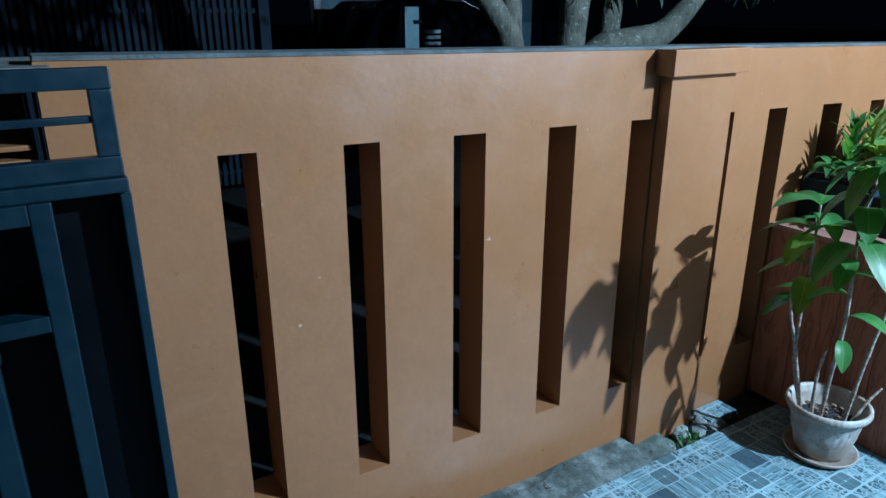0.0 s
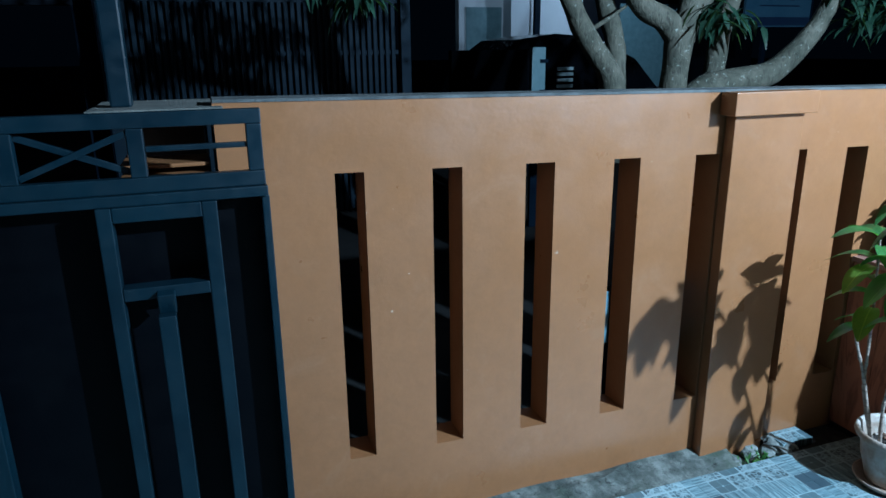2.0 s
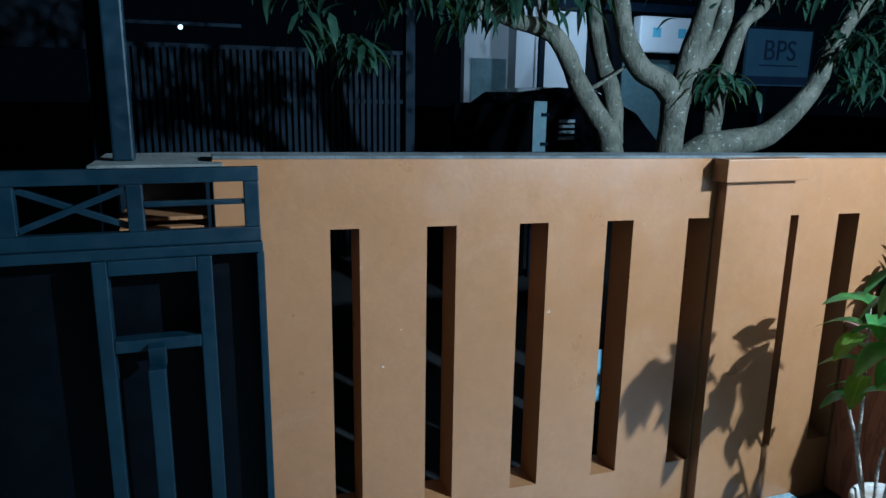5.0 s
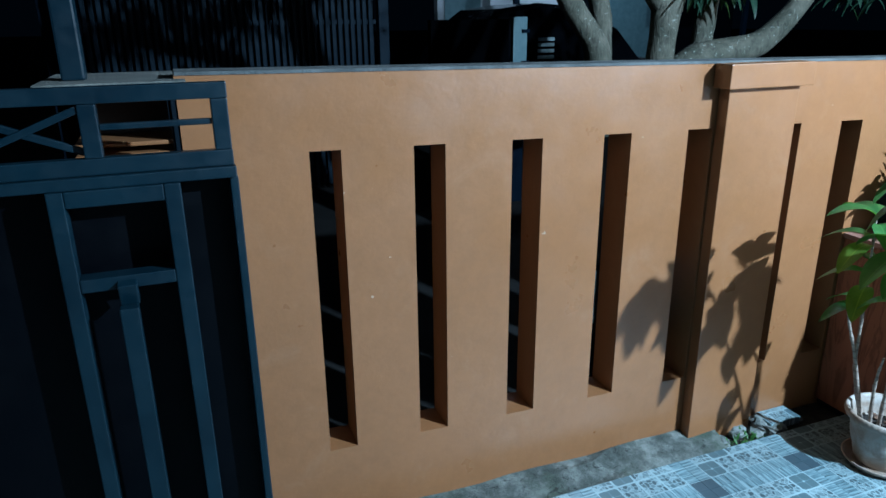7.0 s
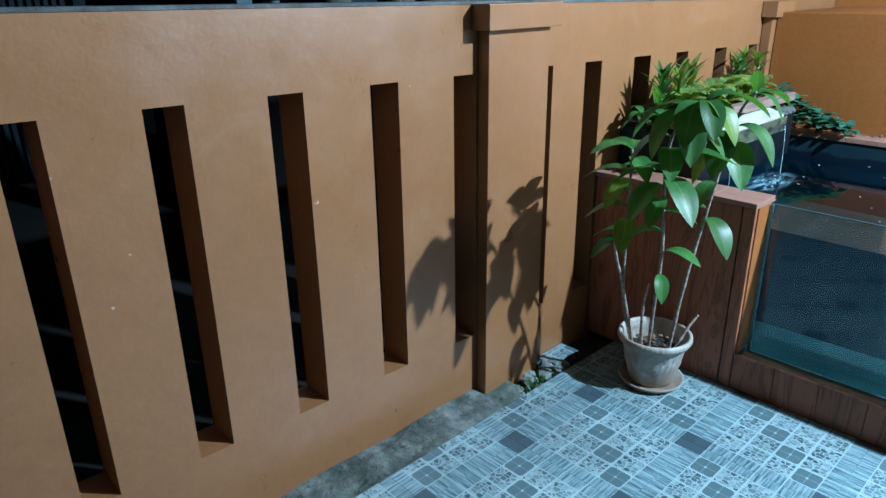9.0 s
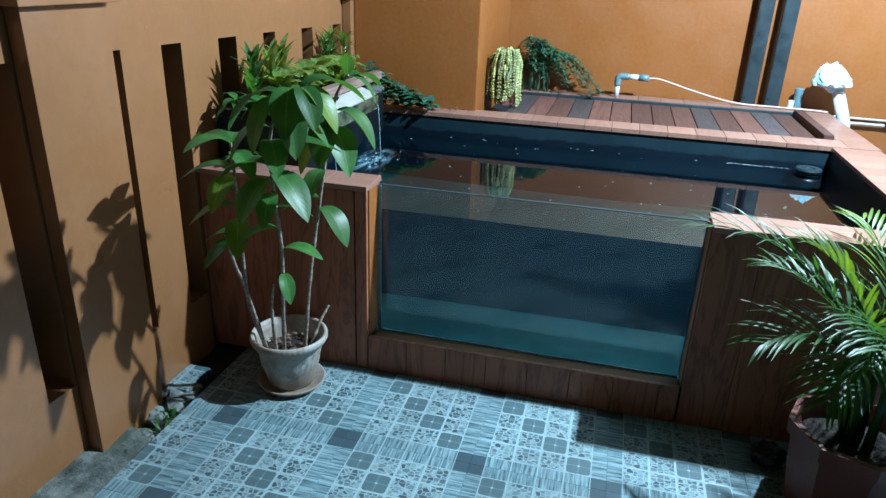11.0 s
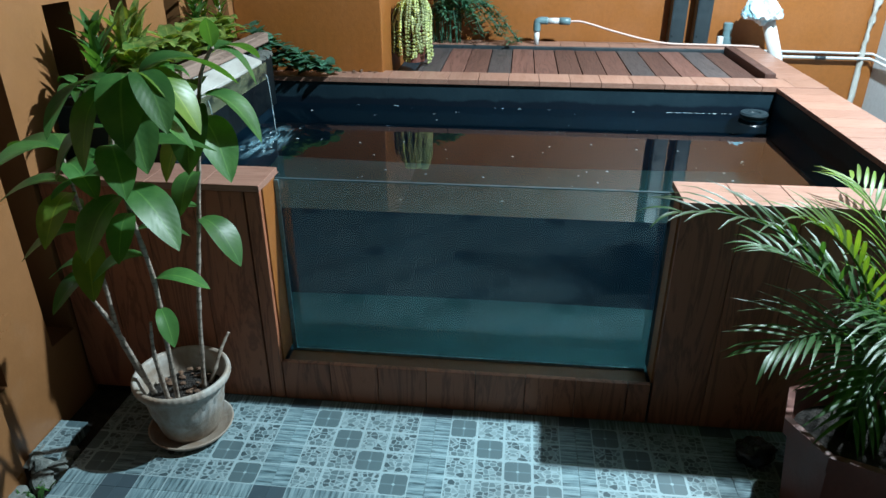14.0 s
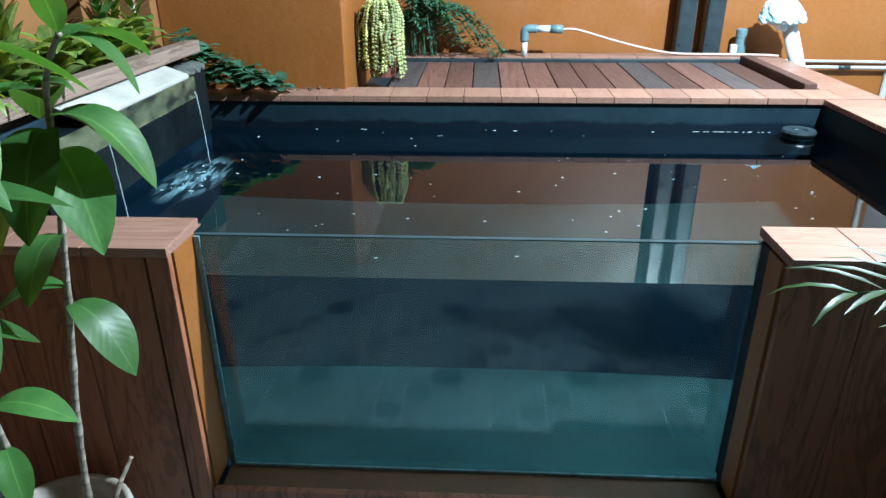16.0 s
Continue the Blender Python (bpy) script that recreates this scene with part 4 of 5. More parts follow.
lipn.put(lipn.bsdf.inputs["Base Color"], lipn.ramp(lipn.node("ShaderNodeTexNoise", Vector=lipn.scaled(14, 14, 30), Scale=1.0, Detail=6.0), [(0.35, (0.03, 0.04, 0.035)), (0.5, (0.12, 0.14, 0.09)), (0.7, (0.22, 0.23, 0.15))]))
lipn.put(lipn.bsdf.inputs["Transmission Weight"], 0.6)
spill = thing("spillway", "white stone slab spillway with a clear lip dripping into the pond", "spillway")
bm = bm_new()
box(bm, 2.88, 3.47, 1.135, 1.232, 0.912, 0.925, 0.003)
for v in bm.verts:
    v.co.z += 0.35 * (v.co.y - 1.135)
part("slab", bm, STONE_WHITE, spill, "cream-white stone slab")
boxed("ledge", (2.70, 3.66, 1.16, 1.234, 0.703, 0.904), mottled("wet_black_ledge", (0.0012, 0.003, 0.005), (0.004, 0.008, 0.010), 9, 70, 0.4, 0.3, 0.004, spec=0.3), spill, 0.003)
lip = boxed("lip", (2.67, 3.47, 1.118, 1.126, 0.855, 0.918), LIP, spill, 0.001, "clear greenish lip")
lip.visible_shadow = False
for k in range(4):
    bm = bm_new()
    bmesh.ops.create_icosphere(bm, subdivisions=2, radius=1.0)
    for v in bm.verts:
        v.co *= 1 + 0.35 * noise.noise(v.co * 1.6 + Vector((k * 3, 0, 0)))
        v.co = Vector((3.515 + 0.045 * k + 0.032 * v.co.x, 1.19 + 0.04 * v.co.y, 0.918 + 0.018 * v.co.z))
    part("stone", bm, CEMENT, spill)
FOAM = mottled("water_foam", (0.22, 0.31, 0.34), (0.38, 0.46, 0.48), 30, 200, 0.2, 0.6, 0.004)
for sx, top in ((3.45, 0.875), (2.90, 0.905)):
    bm = bm_new()
    path = [(sx + 0.004 * noise.noise((i * 0.9, sx, 0)), 1.116 - 0.004 * i ** 0.5, top - (top - WATER_Z) * i / 14) for i in range(15)]
    tube(bm, path, [0.0016 + 0.0010 * noise.noise((i * 1.7, sx, 2)) for i in range(15)], 8)
    s = part("trickle", bm, FOAM, spill, "thin falling trickle of water", smooth=True)
    s.visible_shadow = False

# churned water: a patchy film that lets the dark water through
fm = Nodes("churned_water")
fm.bump(fm.noise(24, 5, distort=1.5), 0.5, 0.01)
fade = fm.tree.nodes.new("ShaderNodeVectorMath")
fade.operation = "LENGTH"
fm.put(fade.inputs[0], fm.scaled(3.6, 8.5, 1))
patch = fm.math("MULTIPLY", fm.ramp(fm.node("ShaderNodeTexNoise", Vector=fm.scaled(9, 42, 1), Scale=1.0, Detail=7.0, Distortion=0.9), [(0.44, grey(0.04)), (0.60, grey(1))]), fm.ramp(fade.outputs["Value"], [(0.35, grey(0.85)), (0.85, grey(0))]))
fm.put(fm.bsdf.inputs["Alpha"], patch)
CHURN = fm.done((0.20, 0.36, 0.43), 0.25)
random.seed(31)
foam = thing("water_foam", "white foam and ripples where the trickle falls", "foam")
bm = bm_new()
for k in range(22):
    a = random.uniform(0, 6.28)
    r = random.gauss(0, 0.08)
    bmesh.ops.create_icosphere(bm, subdivisions=1, radius=1, matrix=Matrix.Translation((3.31 + r * math.cos(a) * 2.0, 1.09 + r * math.sin(a) * 0.7, WATER_Z)) @ Matrix.Rotation(random.uniform(0, 3), 4, "Z") @ Matrix.Diagonal((random.uniform(0.003, 0.014), random.uniform(0.002, 0.006), 0.0025, 1)))
tagged(part("bubbles", bm, FOAM, foam, smooth=True), kind="stuff")
bm = bm_new()
bmesh.ops.create_grid(bm, x_segments=40, y_segments=30, size=1.0, matrix=Matrix.Diagonal((0.27, 0.12, 1, 1)))
for v in bm.verts:
    v.co.z += 0.006 * noise.noise(v.co * 28) * max(0, 1 - v.co.length / 0.26)
film = part("churned_film", bm, CHURN, foam, smooth=True)
film.location = (3.30, 1.09, WATER_Z + 0.005)
bits = thing("floating_bits", "small pale bubbles and bits scattered on the water", "bubbles", kind="stuff")
bm = bm_new()
for k in range(64):
    r = random.uniform(0.0015, 0.0042)
    bmesh.ops.create_icosphere(bm, subdivisions=1, radius=r, matrix=Matrix.Translation((random.uniform(2.72, 3.9), random.uniform(-1.0, 1.0), WATER_Z)) @ Matrix.Diagonal((1, 1.4, 0.4, 1)))
for k in range(9):
    bmesh.ops.create_icosphere(bm, subdivisions=1, radius=random.uniform(0.002, 0.005), matrix=Matrix.Translation((3.925 - random.random() * 0.01, random.uniform(-0.9, 0.9), WATER_Z)) @ Matrix.Diagonal((1, 2.0, 0.5, 1)))
for k in range(16):
    bmesh.ops.create_icosphere(bm, subdivisions=1, radius=0.0028, matrix=Matrix.Translation((3.926, -0.58 - 0.018 * k + random.uniform(-0.008, 0.008), WATER_Z)) @ Matrix.Diagonal((0.8, random.uniform(1.5, 4.5), 0.5, 1)))
tagged(part("bits", bm, FOAM, bits, smooth=True), kind="stuff")

# ---- plants of the planter ----
VARIEGATED = leafy("variegated_leaf", (0.045, 0.135, 0.028), (0.28, 0.33, 0.09), 0.35, 34)
random.seed(17)


def rosette(name, label, x, y, z, count, length, width, lift, material, tall=0.0, droop=1.2):
    """A tuft of leaves round one or more short stems."""
    t = thing(name, label, "plant", group="plants in the planter")
    bm = bm_new()
    tube(bm, [(x, y, z), (x + 0.01, y, z + tall + 0.02)], [0.008, 0.004], 7)
    part("stem", bm, STEM, t, smooth=True)
    for i in range(count):
        a = i * 2.4 + random.uniform(-0.3, 0.3)
        f = i / count
        l = length * random.uniform(0.75, 1.15)
        leaf_part(t, (x, y, z + 0.02 + tall * f), (math.cos(a), math.sin(a), lift * random.uniform(0.5, 1.3)), l, width * random.uniform(0.8, 1.15), material, droop=droop * random.uniform(0.7, 1.3), fold=0.2, n=6)
    return t


for x in (2.76, 2.90, 3.05):
    rosette("leafy_shrub", "dense green leafy shrub in the wall planter", x, random.uniform(1.33, 1.42), 0.955, 22, 0.12, 0.034, 1.7, LEAF if x < 2.8 else VARIEGATED, 0.17, 0.7)
for x in (2.84, 2.98, 3.12, 3.24, 3.36, 3.5):
    rosette("pothos", "pothos with broad pale-streaked leaves in the planter", x, random.uniform(1.28, 1.36), 0.955, 17, 0.125, 0.082, 0.9, VARIEGATED, 0.09, 1.5)
for x, y in ((3.55, 1.42), (3.64, 1.36), (3.68, 1.45)):
    rosette("dracaena", "slender yellow-green dracaena in the planter", x, y, 0.955, 24, 0.10, 0.024, 1.4, LEAF_YELLOW if x > 3.6 else LEAF, 0.18)
for x in (2.68, 2.78, 2.9):
    rosette("trailing_plant", "small trailing plant hanging over the pond rim", x, 1.25, 0.97, 9, 0.10, 0.042, 0.5, LEAF if x > 2.7 else VARIEGATED, 0.02, 2.6)

for x, y, z in ((2.66, 1.40, 0.95), (2.65, 1.30, 0.95)):
    rosette("trailing_plant", "small trailing plant hanging over the planter end", x, y, z, 12, 0.11, 0.042, 0.5, LEAF, 0.04, 2.4)
rosette("rim_seedling", "low leafy seedling on the pond rim", 2.62, 1.37, 0.763, 12, 0.09, 0.035, 0.5, LEAF, 0.02, 1.5)

# ---- creeping ivy at the corner ----
ivy = thing("ivy", "bluish-green ivy creeping over the pond corner", "plant")
random.seed(23)
for k in range(290):
    f = random.random()
    y = 1.36 - 0.38 * f ** 1.3
    z = 0.78 + (0.2 * (1 - f) + 0.02) * random.random() ** 0.6
    a = random.uniform(0, 6.28)
    leaf_part(ivy, (3.965 + random.uniform(-0.04, 0.04), y, z), (math.cos(a) - 0.6, math.sin(a), random.uniform(-0.2, 0.6)), random.uniform(0.045, 0.065), random.uniform(0.038, 0.052), TEAL_LEAF, droop=0.6, n=4, pleat=1, shape=0.7)
bm = bm_new()
tube(bm, smooth_path([(3.97, 1.33, 0.767), (3.97, 1.3, 0.9), (3.97, 1.2, 0.86), (3.96, 1.0, 0.775)], 6), 0.004, 6)
part("stem", bm, STEM, ivy)

# ---- string plant in its hidden pot ----
SX, SY = 4.34, 0.645
string = thing("string_plant", "pale lime trailing plant with beaded hanging strands", "plant")
bm = bm_new()
spin(bm, [(0.055, 0.767), (0.07, 0.95), (0.074, 0.955), (0.06, 0.952)], (SX, SY), 20)
part("pot", bm, POT_RED, string)
random.seed(41)
for k in range(44):
    a = 2 * math.pi * k / 44 + random.uniform(-0.2, 0.2)
    r0, r1 = random.uniform(0.0, 0.05), random.uniform(0.05, 0.105)
    top, bottom = random.uniform(0.99, 1.08), random.uniform(0.772, 0.86)
    path = smooth_path([(SX + r0 * math.cos(a), SY + r0 * math.sin(a), 0.955), (SX + 0.7 * r1 * math.cos(a), SY + 0.7 * r1 * math.sin(a), top), (SX + r1 * math.cos(a), SY + r1 * math.sin(a), top - 0.05), (SX + r1 * 1.03 * math.cos(a) + random.uniform(-0.012, 0.012), SY + r1 * 1.03 * math.sin(a) + random.uniform(-0.012, 0.012), (top + bottom) / 2), (SX + r1 * 1.08 * math.cos(a), SY + r1 * 1.08 * math.sin(a), bottom)], 7)
    bm = bm_new()
    tube(bm, path, 0.0015, 4)
    for i, p in enumerate(path[4:]):
        for s in (-1, 1):
            bmesh.ops.create_icosphere(bm, subdivisions=1, radius=1, matrix=Matrix.Translation(p + Vector((-math.sin(a) * 0.007 * s, math.cos(a) * 0.007 * s, random.uniform(-0.003, 0.003)))) @ Matrix.Rotation(a, 4, "Z") @ Matrix.Rotation(random.uniform(-0.5, 0.5), 4, "Y") @ Matrix.Diagonal((0.0045, 0.0085 * random.uniform(0.7, 1.2), 0.0065, 1)))
    part("strand", bm, PALE_LEAF, string, smooth=True)

# ---- bluish shrub trailing on the back rim ----
teal = thing("trailing_shrub", "bluish-green small-leaved shrub trailing over the back rim", "plant")
random.seed(43)
for k in range(34):
    sx, sy = 4.92 + random.uniform(-0.05, 0.05), 0.53 + random.uniform(-0.08, 0.08)
    f = k / 33
    ex, ey, ez = 4.88 + random.uniform(-0.08, 0.08), 0.62 - 0.50 * f + random.uniform(-0.05, 0.05), 1.06 - 0.27 * f + random.uniform(-0.1, 0.06)
    path = smooth_path([(sx, sy, 0.767), (sx, sy, 0.95), ((sx + ex) / 2, (sy + ey) / 2, 0.98 + 0.12 * (1 - f)), (ex, ey, max(ez, 0.785))], 7)
    bm = bm_new()
    tube(bm, path, 0.0025, 5)
    for i, p in enumerate(path[5:]):
        for s in range(3):
            a = random.uniform(0, 6.28)
            blade(bm, p, (math.cos(a), math.sin(a), random.uniform(-0.3, 0.5)), random.uniform(0.04, 0.06), 0.017, droop=0.8, n=3, pleat=1)
    part("twig", bm, TEAL_LEAF, teal, smooth=True)

# ---- dry litter on the back rim ----
litter = thing("dry_litter", "brown dry leaf litter on the back rim", "litter", kind="stuff")
random.seed(47)
bm = bm_new()
for k in range(46):
    a = random.uniform(0, 6.28)
    spot = (4.035 + random.uniform(-0.012, 0.01), random.uniform(0.78, 1.0), 0.769) if k < 18 else (4.96 + random.uniform(-0.05, 0.06), random.uniform(0.16, 0.50), 0.769)
    blade(bm, spot, (math.cos(a), math.sin(a), random.uniform(0.1, 0.5)), random.uniform(0.015, 0.04), random.uniform(0.008, 0.016), droop=1.2, n=3, pleat=1)
part("flakes", bm, CHIP, litter)

# ---- broken edge between the strip and the terrace ----
random.seed(51)
frag = boxed("tile_fragment", (0.09, 0.252, 0.235, 0.329, -0.10, -0.002), TILE, None, 0.003)
frag.location = (TX, TY + 2 * T, 0)
tagged(frag, "broken piece of floor tile by the wall", "tile", kind="structure")
RUBBLE = mottled("pale_broken_cement", (0.06, 0.07, 0.062), (0.22, 0.24, 0.225), 25, 140, 0.85, 0.6, 0.006)
for k in range(20):
    x, y = random.uniform(1.93, 2.24), random.uniform(1.385, 1.5)
    bm = bm_new()
    bmesh.ops.create_icosphere(bm, subdivisions=2, radius=random.uniform(0.018, 0.038))
    for v in bm.verts:
        v.co *= 1 + 0.75 * noise.noise(v.co * 30 + Vector((k, 0, 0)))
        v.co.z *= 0.55
    ob = part("rubble", bm, RUBBLE)
    ob.location = (x, y, -0.02)
    tagged(ob, "broken grey cement lump beside the wall", "rubble", "rubble by the wall")
tagged(boxed("gutter", (1.9, 2.55, 1.366, 1.5195, GROUND_Z, -0.035), SOIL), "dirt-filled gap along the wall", "ground", kind="structure")
weeds = thing("weeds", "small green weeds in the gap by the wall", "weeds", kind="stuff")
bm = bm_new()
for k in range(70):
    a = random.uniform(0, 6.28)
    blade(bm, (random.uniform(1.9, 2.1), random.uniform(1.37, 1.45), -0.03), (math.cos(a), math.sin(a), 1.2), random.uniform(0.02, 0.05), 0.012, droop=0.8, n=3, pleat=1)
part("weed", bm, LEAF, weeds)

# ---- kerb and gravel beside the pond ----
tagged(boxed("kerb", (1.9, 5.0, -1.34, -1.262, GROUND_Z, -0.02), WHITE, bevel=0.006), "pale kerb edging the gravel strip", "kerb", kind="structure")
PEBBLE = mottled("white_pebble", (0.42, 0.42, 0.40), (0.62, 0.62, 0.60), 20, 90, 0.6, 0.2, 0.002, random_tint=0.2)
gravel = thing("gravel", "pale rounded pebbles between pond and house wall", "gravel", kind="stuff")
bm = bm_new()
for k in range(1500):
    r = random.uniform(0.012, 0.026)
    bmesh.ops.create_icosphere(bm, subdivisions=1, radius=r, matrix=Matrix.Translation((random.uniform(2.0, 5.0), random.uniform(-1.93, -1.36), GROUND_Z + 0.075 + random.uniform(-0.01, 0.015))) @ Matrix.Rotation(random.uniform(0, 3), 4, "Z") @ Matrix.Diagonal((1, 1.4, 0.65, 1)))
part("pebbles", bm, PEBBLE, gravel, smooth=True)
tagged(boxed("gravel_bed", (1.9, 5.047, -1.948, -1.342, GROUND_Z, GROUND_Z + 0.06), CEMENT), "bed under the gravel", "ground", kind="structure")

# ---- sliding gate ----
GY = 1.315
gate = thing("sliding_gate", "dark blue-grey steel sliding gate with crossed bars and sheet panel", "gate", (-0.008, 0, -0.013))
# panel kept near-black: the shade behind the bars is put into its colour
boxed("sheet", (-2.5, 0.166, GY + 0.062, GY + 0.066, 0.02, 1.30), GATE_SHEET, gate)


def bar(name, x0, x1, z0, z1, y0=0.0, d=0.03, bevel=0.003):
    return boxed(name, (x0, x1, GY + y0, GY + y0 + d, z0, z1), GATE_PAINT, gate, bevel)


bar("top_rail", -2.5, 0.173, 1.447, 1.484)
bar("lower_rail", -2.5, 0.173, 1.29, 1.328)
bar("ledge", -2.5, 0.176, 1.262, 1.289, -0.012, 0.05)
bar("stile", 0.134, 0.172, 1.3285, 1.4465)
bar("stile", 0.159, 0.179, 0.02, 1.2615, 0.0, 0.066)
for x in (-0.143, -0.42, -0.70, -0.98, -1.26):
    bar("post", x, x + 0.038, 1.3285, 1.4465)
bar("rod", -0.1045, 0.1335, 1.388, 1.402, 0.006, 0.014)
for x0 in (-0.3815, -0.9415):
    x1 = x0 + 0.238
    for z0, z1 in ((1.34, 1.436), (1.436, 1.34)):
        bm = bm_new()
        l = math.hypot(x1 - x0, z1 - z0)
        box(bm, 0, l, 0, 0.014, -0.008, 0.008, 0.002, Matrix.Translation((x0, GY + (0.004 if z0 < z1 else 0.0185), z0)) @ Matrix.Rotation(-math.atan2(z1 - z0, x1 - x0), 4, "Y"))
        part("cross_bar", bm, GATE_PAINT, gate)
for off in (0.0, -0.56, -1.12):
    bar("inner_stile", off + 0.010, off + 0.047, 0.04, 1.2615, -0.02, 0.05)
    bar("inner_stile", off - 0.232, off - 0.197, 0.04, 1.2615, -0.02, 0.05)
    bar("inner_rail", off - 0.1965, off + 0.0095, 1.224, 1.2615, -0.02, 0.05)
    bar("inner_rail", off - 0.1965, off + 0.0095, 1.022, 1.054, -0.02, 0.05)
    bm = bm_new()
    pts = [(off - 0.098, GY - 0.028, 1.04), (off - 0.10, GY - 0.045, 0.985), (off - 0.10, GY - 0.045, 0.05)]
    for a, b in zip(pts, pts[1:]):
        a, b = Vector(a), Vector(b)
        box(bm, a.x - 0.021, a.x + 0.021, -0.015, 0.015, 0, (b - a).length, 0.003, Matrix.Translation((0, a.y, a.z)) @ Matrix.Rotation(-math.atan2(b.y - a.y, -(b.z - a.z)) + math.pi, 4, "X"))
    part("bent_bar", bm, GATE_PAINT, gate)

# ---- steel post on the gate pillar ----
bm = bm_new()
box(bm, -0.203, -0.148, 1.575, 1.63, 1.4665, 3.2, 0.006)
tagged(part("steel_post", bm, GATE_PAINT), "dark blue steel canopy post on the gate pillar", "post")

# ---- street side ----
BG = 6.5
FENCE_SHEET = mottled("grey_blue_fence_sheet", (0.005, 0.011, 0.018), (0.011, 0.019, 0.027), 4, 60, 0.6, 0.2, 0.003, spec=0.1)
fence = thing("neighbour_gate", "dark steel gate of close upright bars across the street", "gate")
for z in (0.1, 1.57, 2.06):
    boxed("rail", (-0.62, 2.02, BG + 0.031, BG + 0.06, z, z + 0.04), FENCE_BAR, fence)
lay("bar", plank_mesh(0.038, 0.03, 2.06), FENCE_BAR, fence, [(-0.6 + 0.062 * i, BG, 0.0) for i in range(42)])
boxed("post", (2.03, 2.13, BG - 0.05, BG + 0.06, -0.12, 2.9), FENCE_BAR, fence, 0.004)
boxed("post", (-0.74, -0.64, BG - 0.05, BG + 0.06, -0.12, 2.9), FENCE_BAR, fence, 0.004)
boxed("sheet", (-0.62, 2.02, BG + 0.1, BG + 0.11, 0.0, 2.05), FENCE_SHEET, fence)

tagged(boxed("wall_far_carport", (-4.5, -0.80, 6.9, 7.0, 2.04, 3.6), mottled("dull_blue_cladding", (0.006, 0.009, 0.015), (0.011, 0.016, 0.024), 2, 30, 0.7, 0.3, 0.006, spec=0.1)), "dim blue-grey fascia of the carport across the street", "fascia", kind="structure")
tagged(boxed("wall_far_carport_post", (-0.98, -0.80, 6.9, 7.0, -0.12, 2.038), DARK_METAL), "dark post of the carport across the street", "post", kind="structure")
street_post = thing("street_post", "pale steel post with dark bolts beside the street", "post")
boxed("post", (3.03, 3.17, 5.5, 5.56, 1.14, 1.62), PVC_GREY, street_post, 0.004)
# same post lower down, with its dimness painted on as dark steel
boxed("foot", (3.04, 3.16, 5.51, 5.55, -0.12, 1.139), DARK_METAL, street_post, 0.004, "lower part of the post, its shade put into a dark colour")
# added low wall whose near-black colour stands for the dark beyond the slots
tagged(boxed("wall_far_low", (2.25, 3.02, 5.58, 5.66, -0.12, 1.60), mottled("street_darkness", (0.0008, 0.001, 0.0014), (0.0016, 0.002, 0.0026), 3, 40, 0.9, 0.2, 0.004, spec=0.0)), "low wall beside the street post, near-black for the darkness there", "wall", kind="structure")
for z in (1.2, 1.48):
    boxed("bolt", (3.11, 3.18, 5.47, 5.4995, z, z + 0.03), DARK_METAL, street_post)

# a small bright lamp under the far canopy
far_lamp = thing("far_lamp", "small bright white lamp on a dark arm under the canopy", "lamp")
glow = Nodes("lamp_glow")
glow.put(glow.bsdf.inputs["Emission Color"], (0.8, 0.95, 1.0))
glow.put(glow.bsdf.inputs["Emission Strength"], 3.0)
bm = bm_new()
bmesh.ops.create_icosphere(bm, subdivisions=2, radius=0.022, matrix=Matrix.Translation((-0.12, 6.86, 2.27)))
part("bulb", bm, glow.done((0.8, 0.85, 0.9), 0.3), far_lamp, "glowing white bulb", smooth=True)
boxed("arm", (-0.8, 0.45, 6.89, 6.93, 2.29, 2.325), FENCE_BAR, far_lamp, 0.003)

# parked car, mostly dark
car = thing("parked_car", "dark car parked under the canopy across the street", "car")
CAR_PAINT = mottled("dark_car_paint", (0.002, 0.003, 0.005), (0.004, 0.005, 0.007), 3, 40, 0.2, 0.02, 0.001, spec=0.3)
prof = [(3.5, 0.25), (3.45, 0.7), (3.55, 1.05), (3.75, 1.45), (4.15, 1.73), (4.7, 1.80), (5.3, 1.76), (5.9, 1.5), (6.3, 1.08), (7.3, 0.95), (7.5, 0.6), (7.45, 0.25)]
bm = bm_new()
rings = [[bm.verts.new((x, y, z if abs(y - 8.8) < 0.7 else z * 0.97)) for x, z in prof] for y in (8.0, 8.15, 9.45, 9.6)]
for a, b in zip(rings, rings[1:]):
    for k in range(len(prof)):
        bm.faces.new((a[k], a[(k + 1) % len(prof)], b[(k + 1) % len(prof)], b[k]))
bm.faces.new(rings[0])
bm.faces.new(rings[-1][::-1])
part("body", bm, CAR_PAINT, car)
for x in (4.15, 6.6):
    bm = bm_new()
    tube(bm, [(x, 7.98, 0.22), (x, 8.2, 0.22)], 0.32, 20)
    wheel = part("wheel", bm, NEAR_BLACK, car)
    bm = bm_new()
    tube(bm, [(x, 7.97, 0.22), (x, 7.979, 0.22)], 0.2, 20)
    part("rim", bm, DARK_METAL, wheel, "dark wheel rim")
lampglass = mottled("tail_lamp_glass", (0.3, 0.4, 0.42), (0.5, 0.6, 0.62), 5, 60, 0.1, 0.1, 0.002)
for z in (1.09, 1.17, 1.25, 1.32):
    boxed("tail_lamp", (4.66, 4.9, 7.97, 7.999, z, z + 0.045), lampglass, car, 0.004)

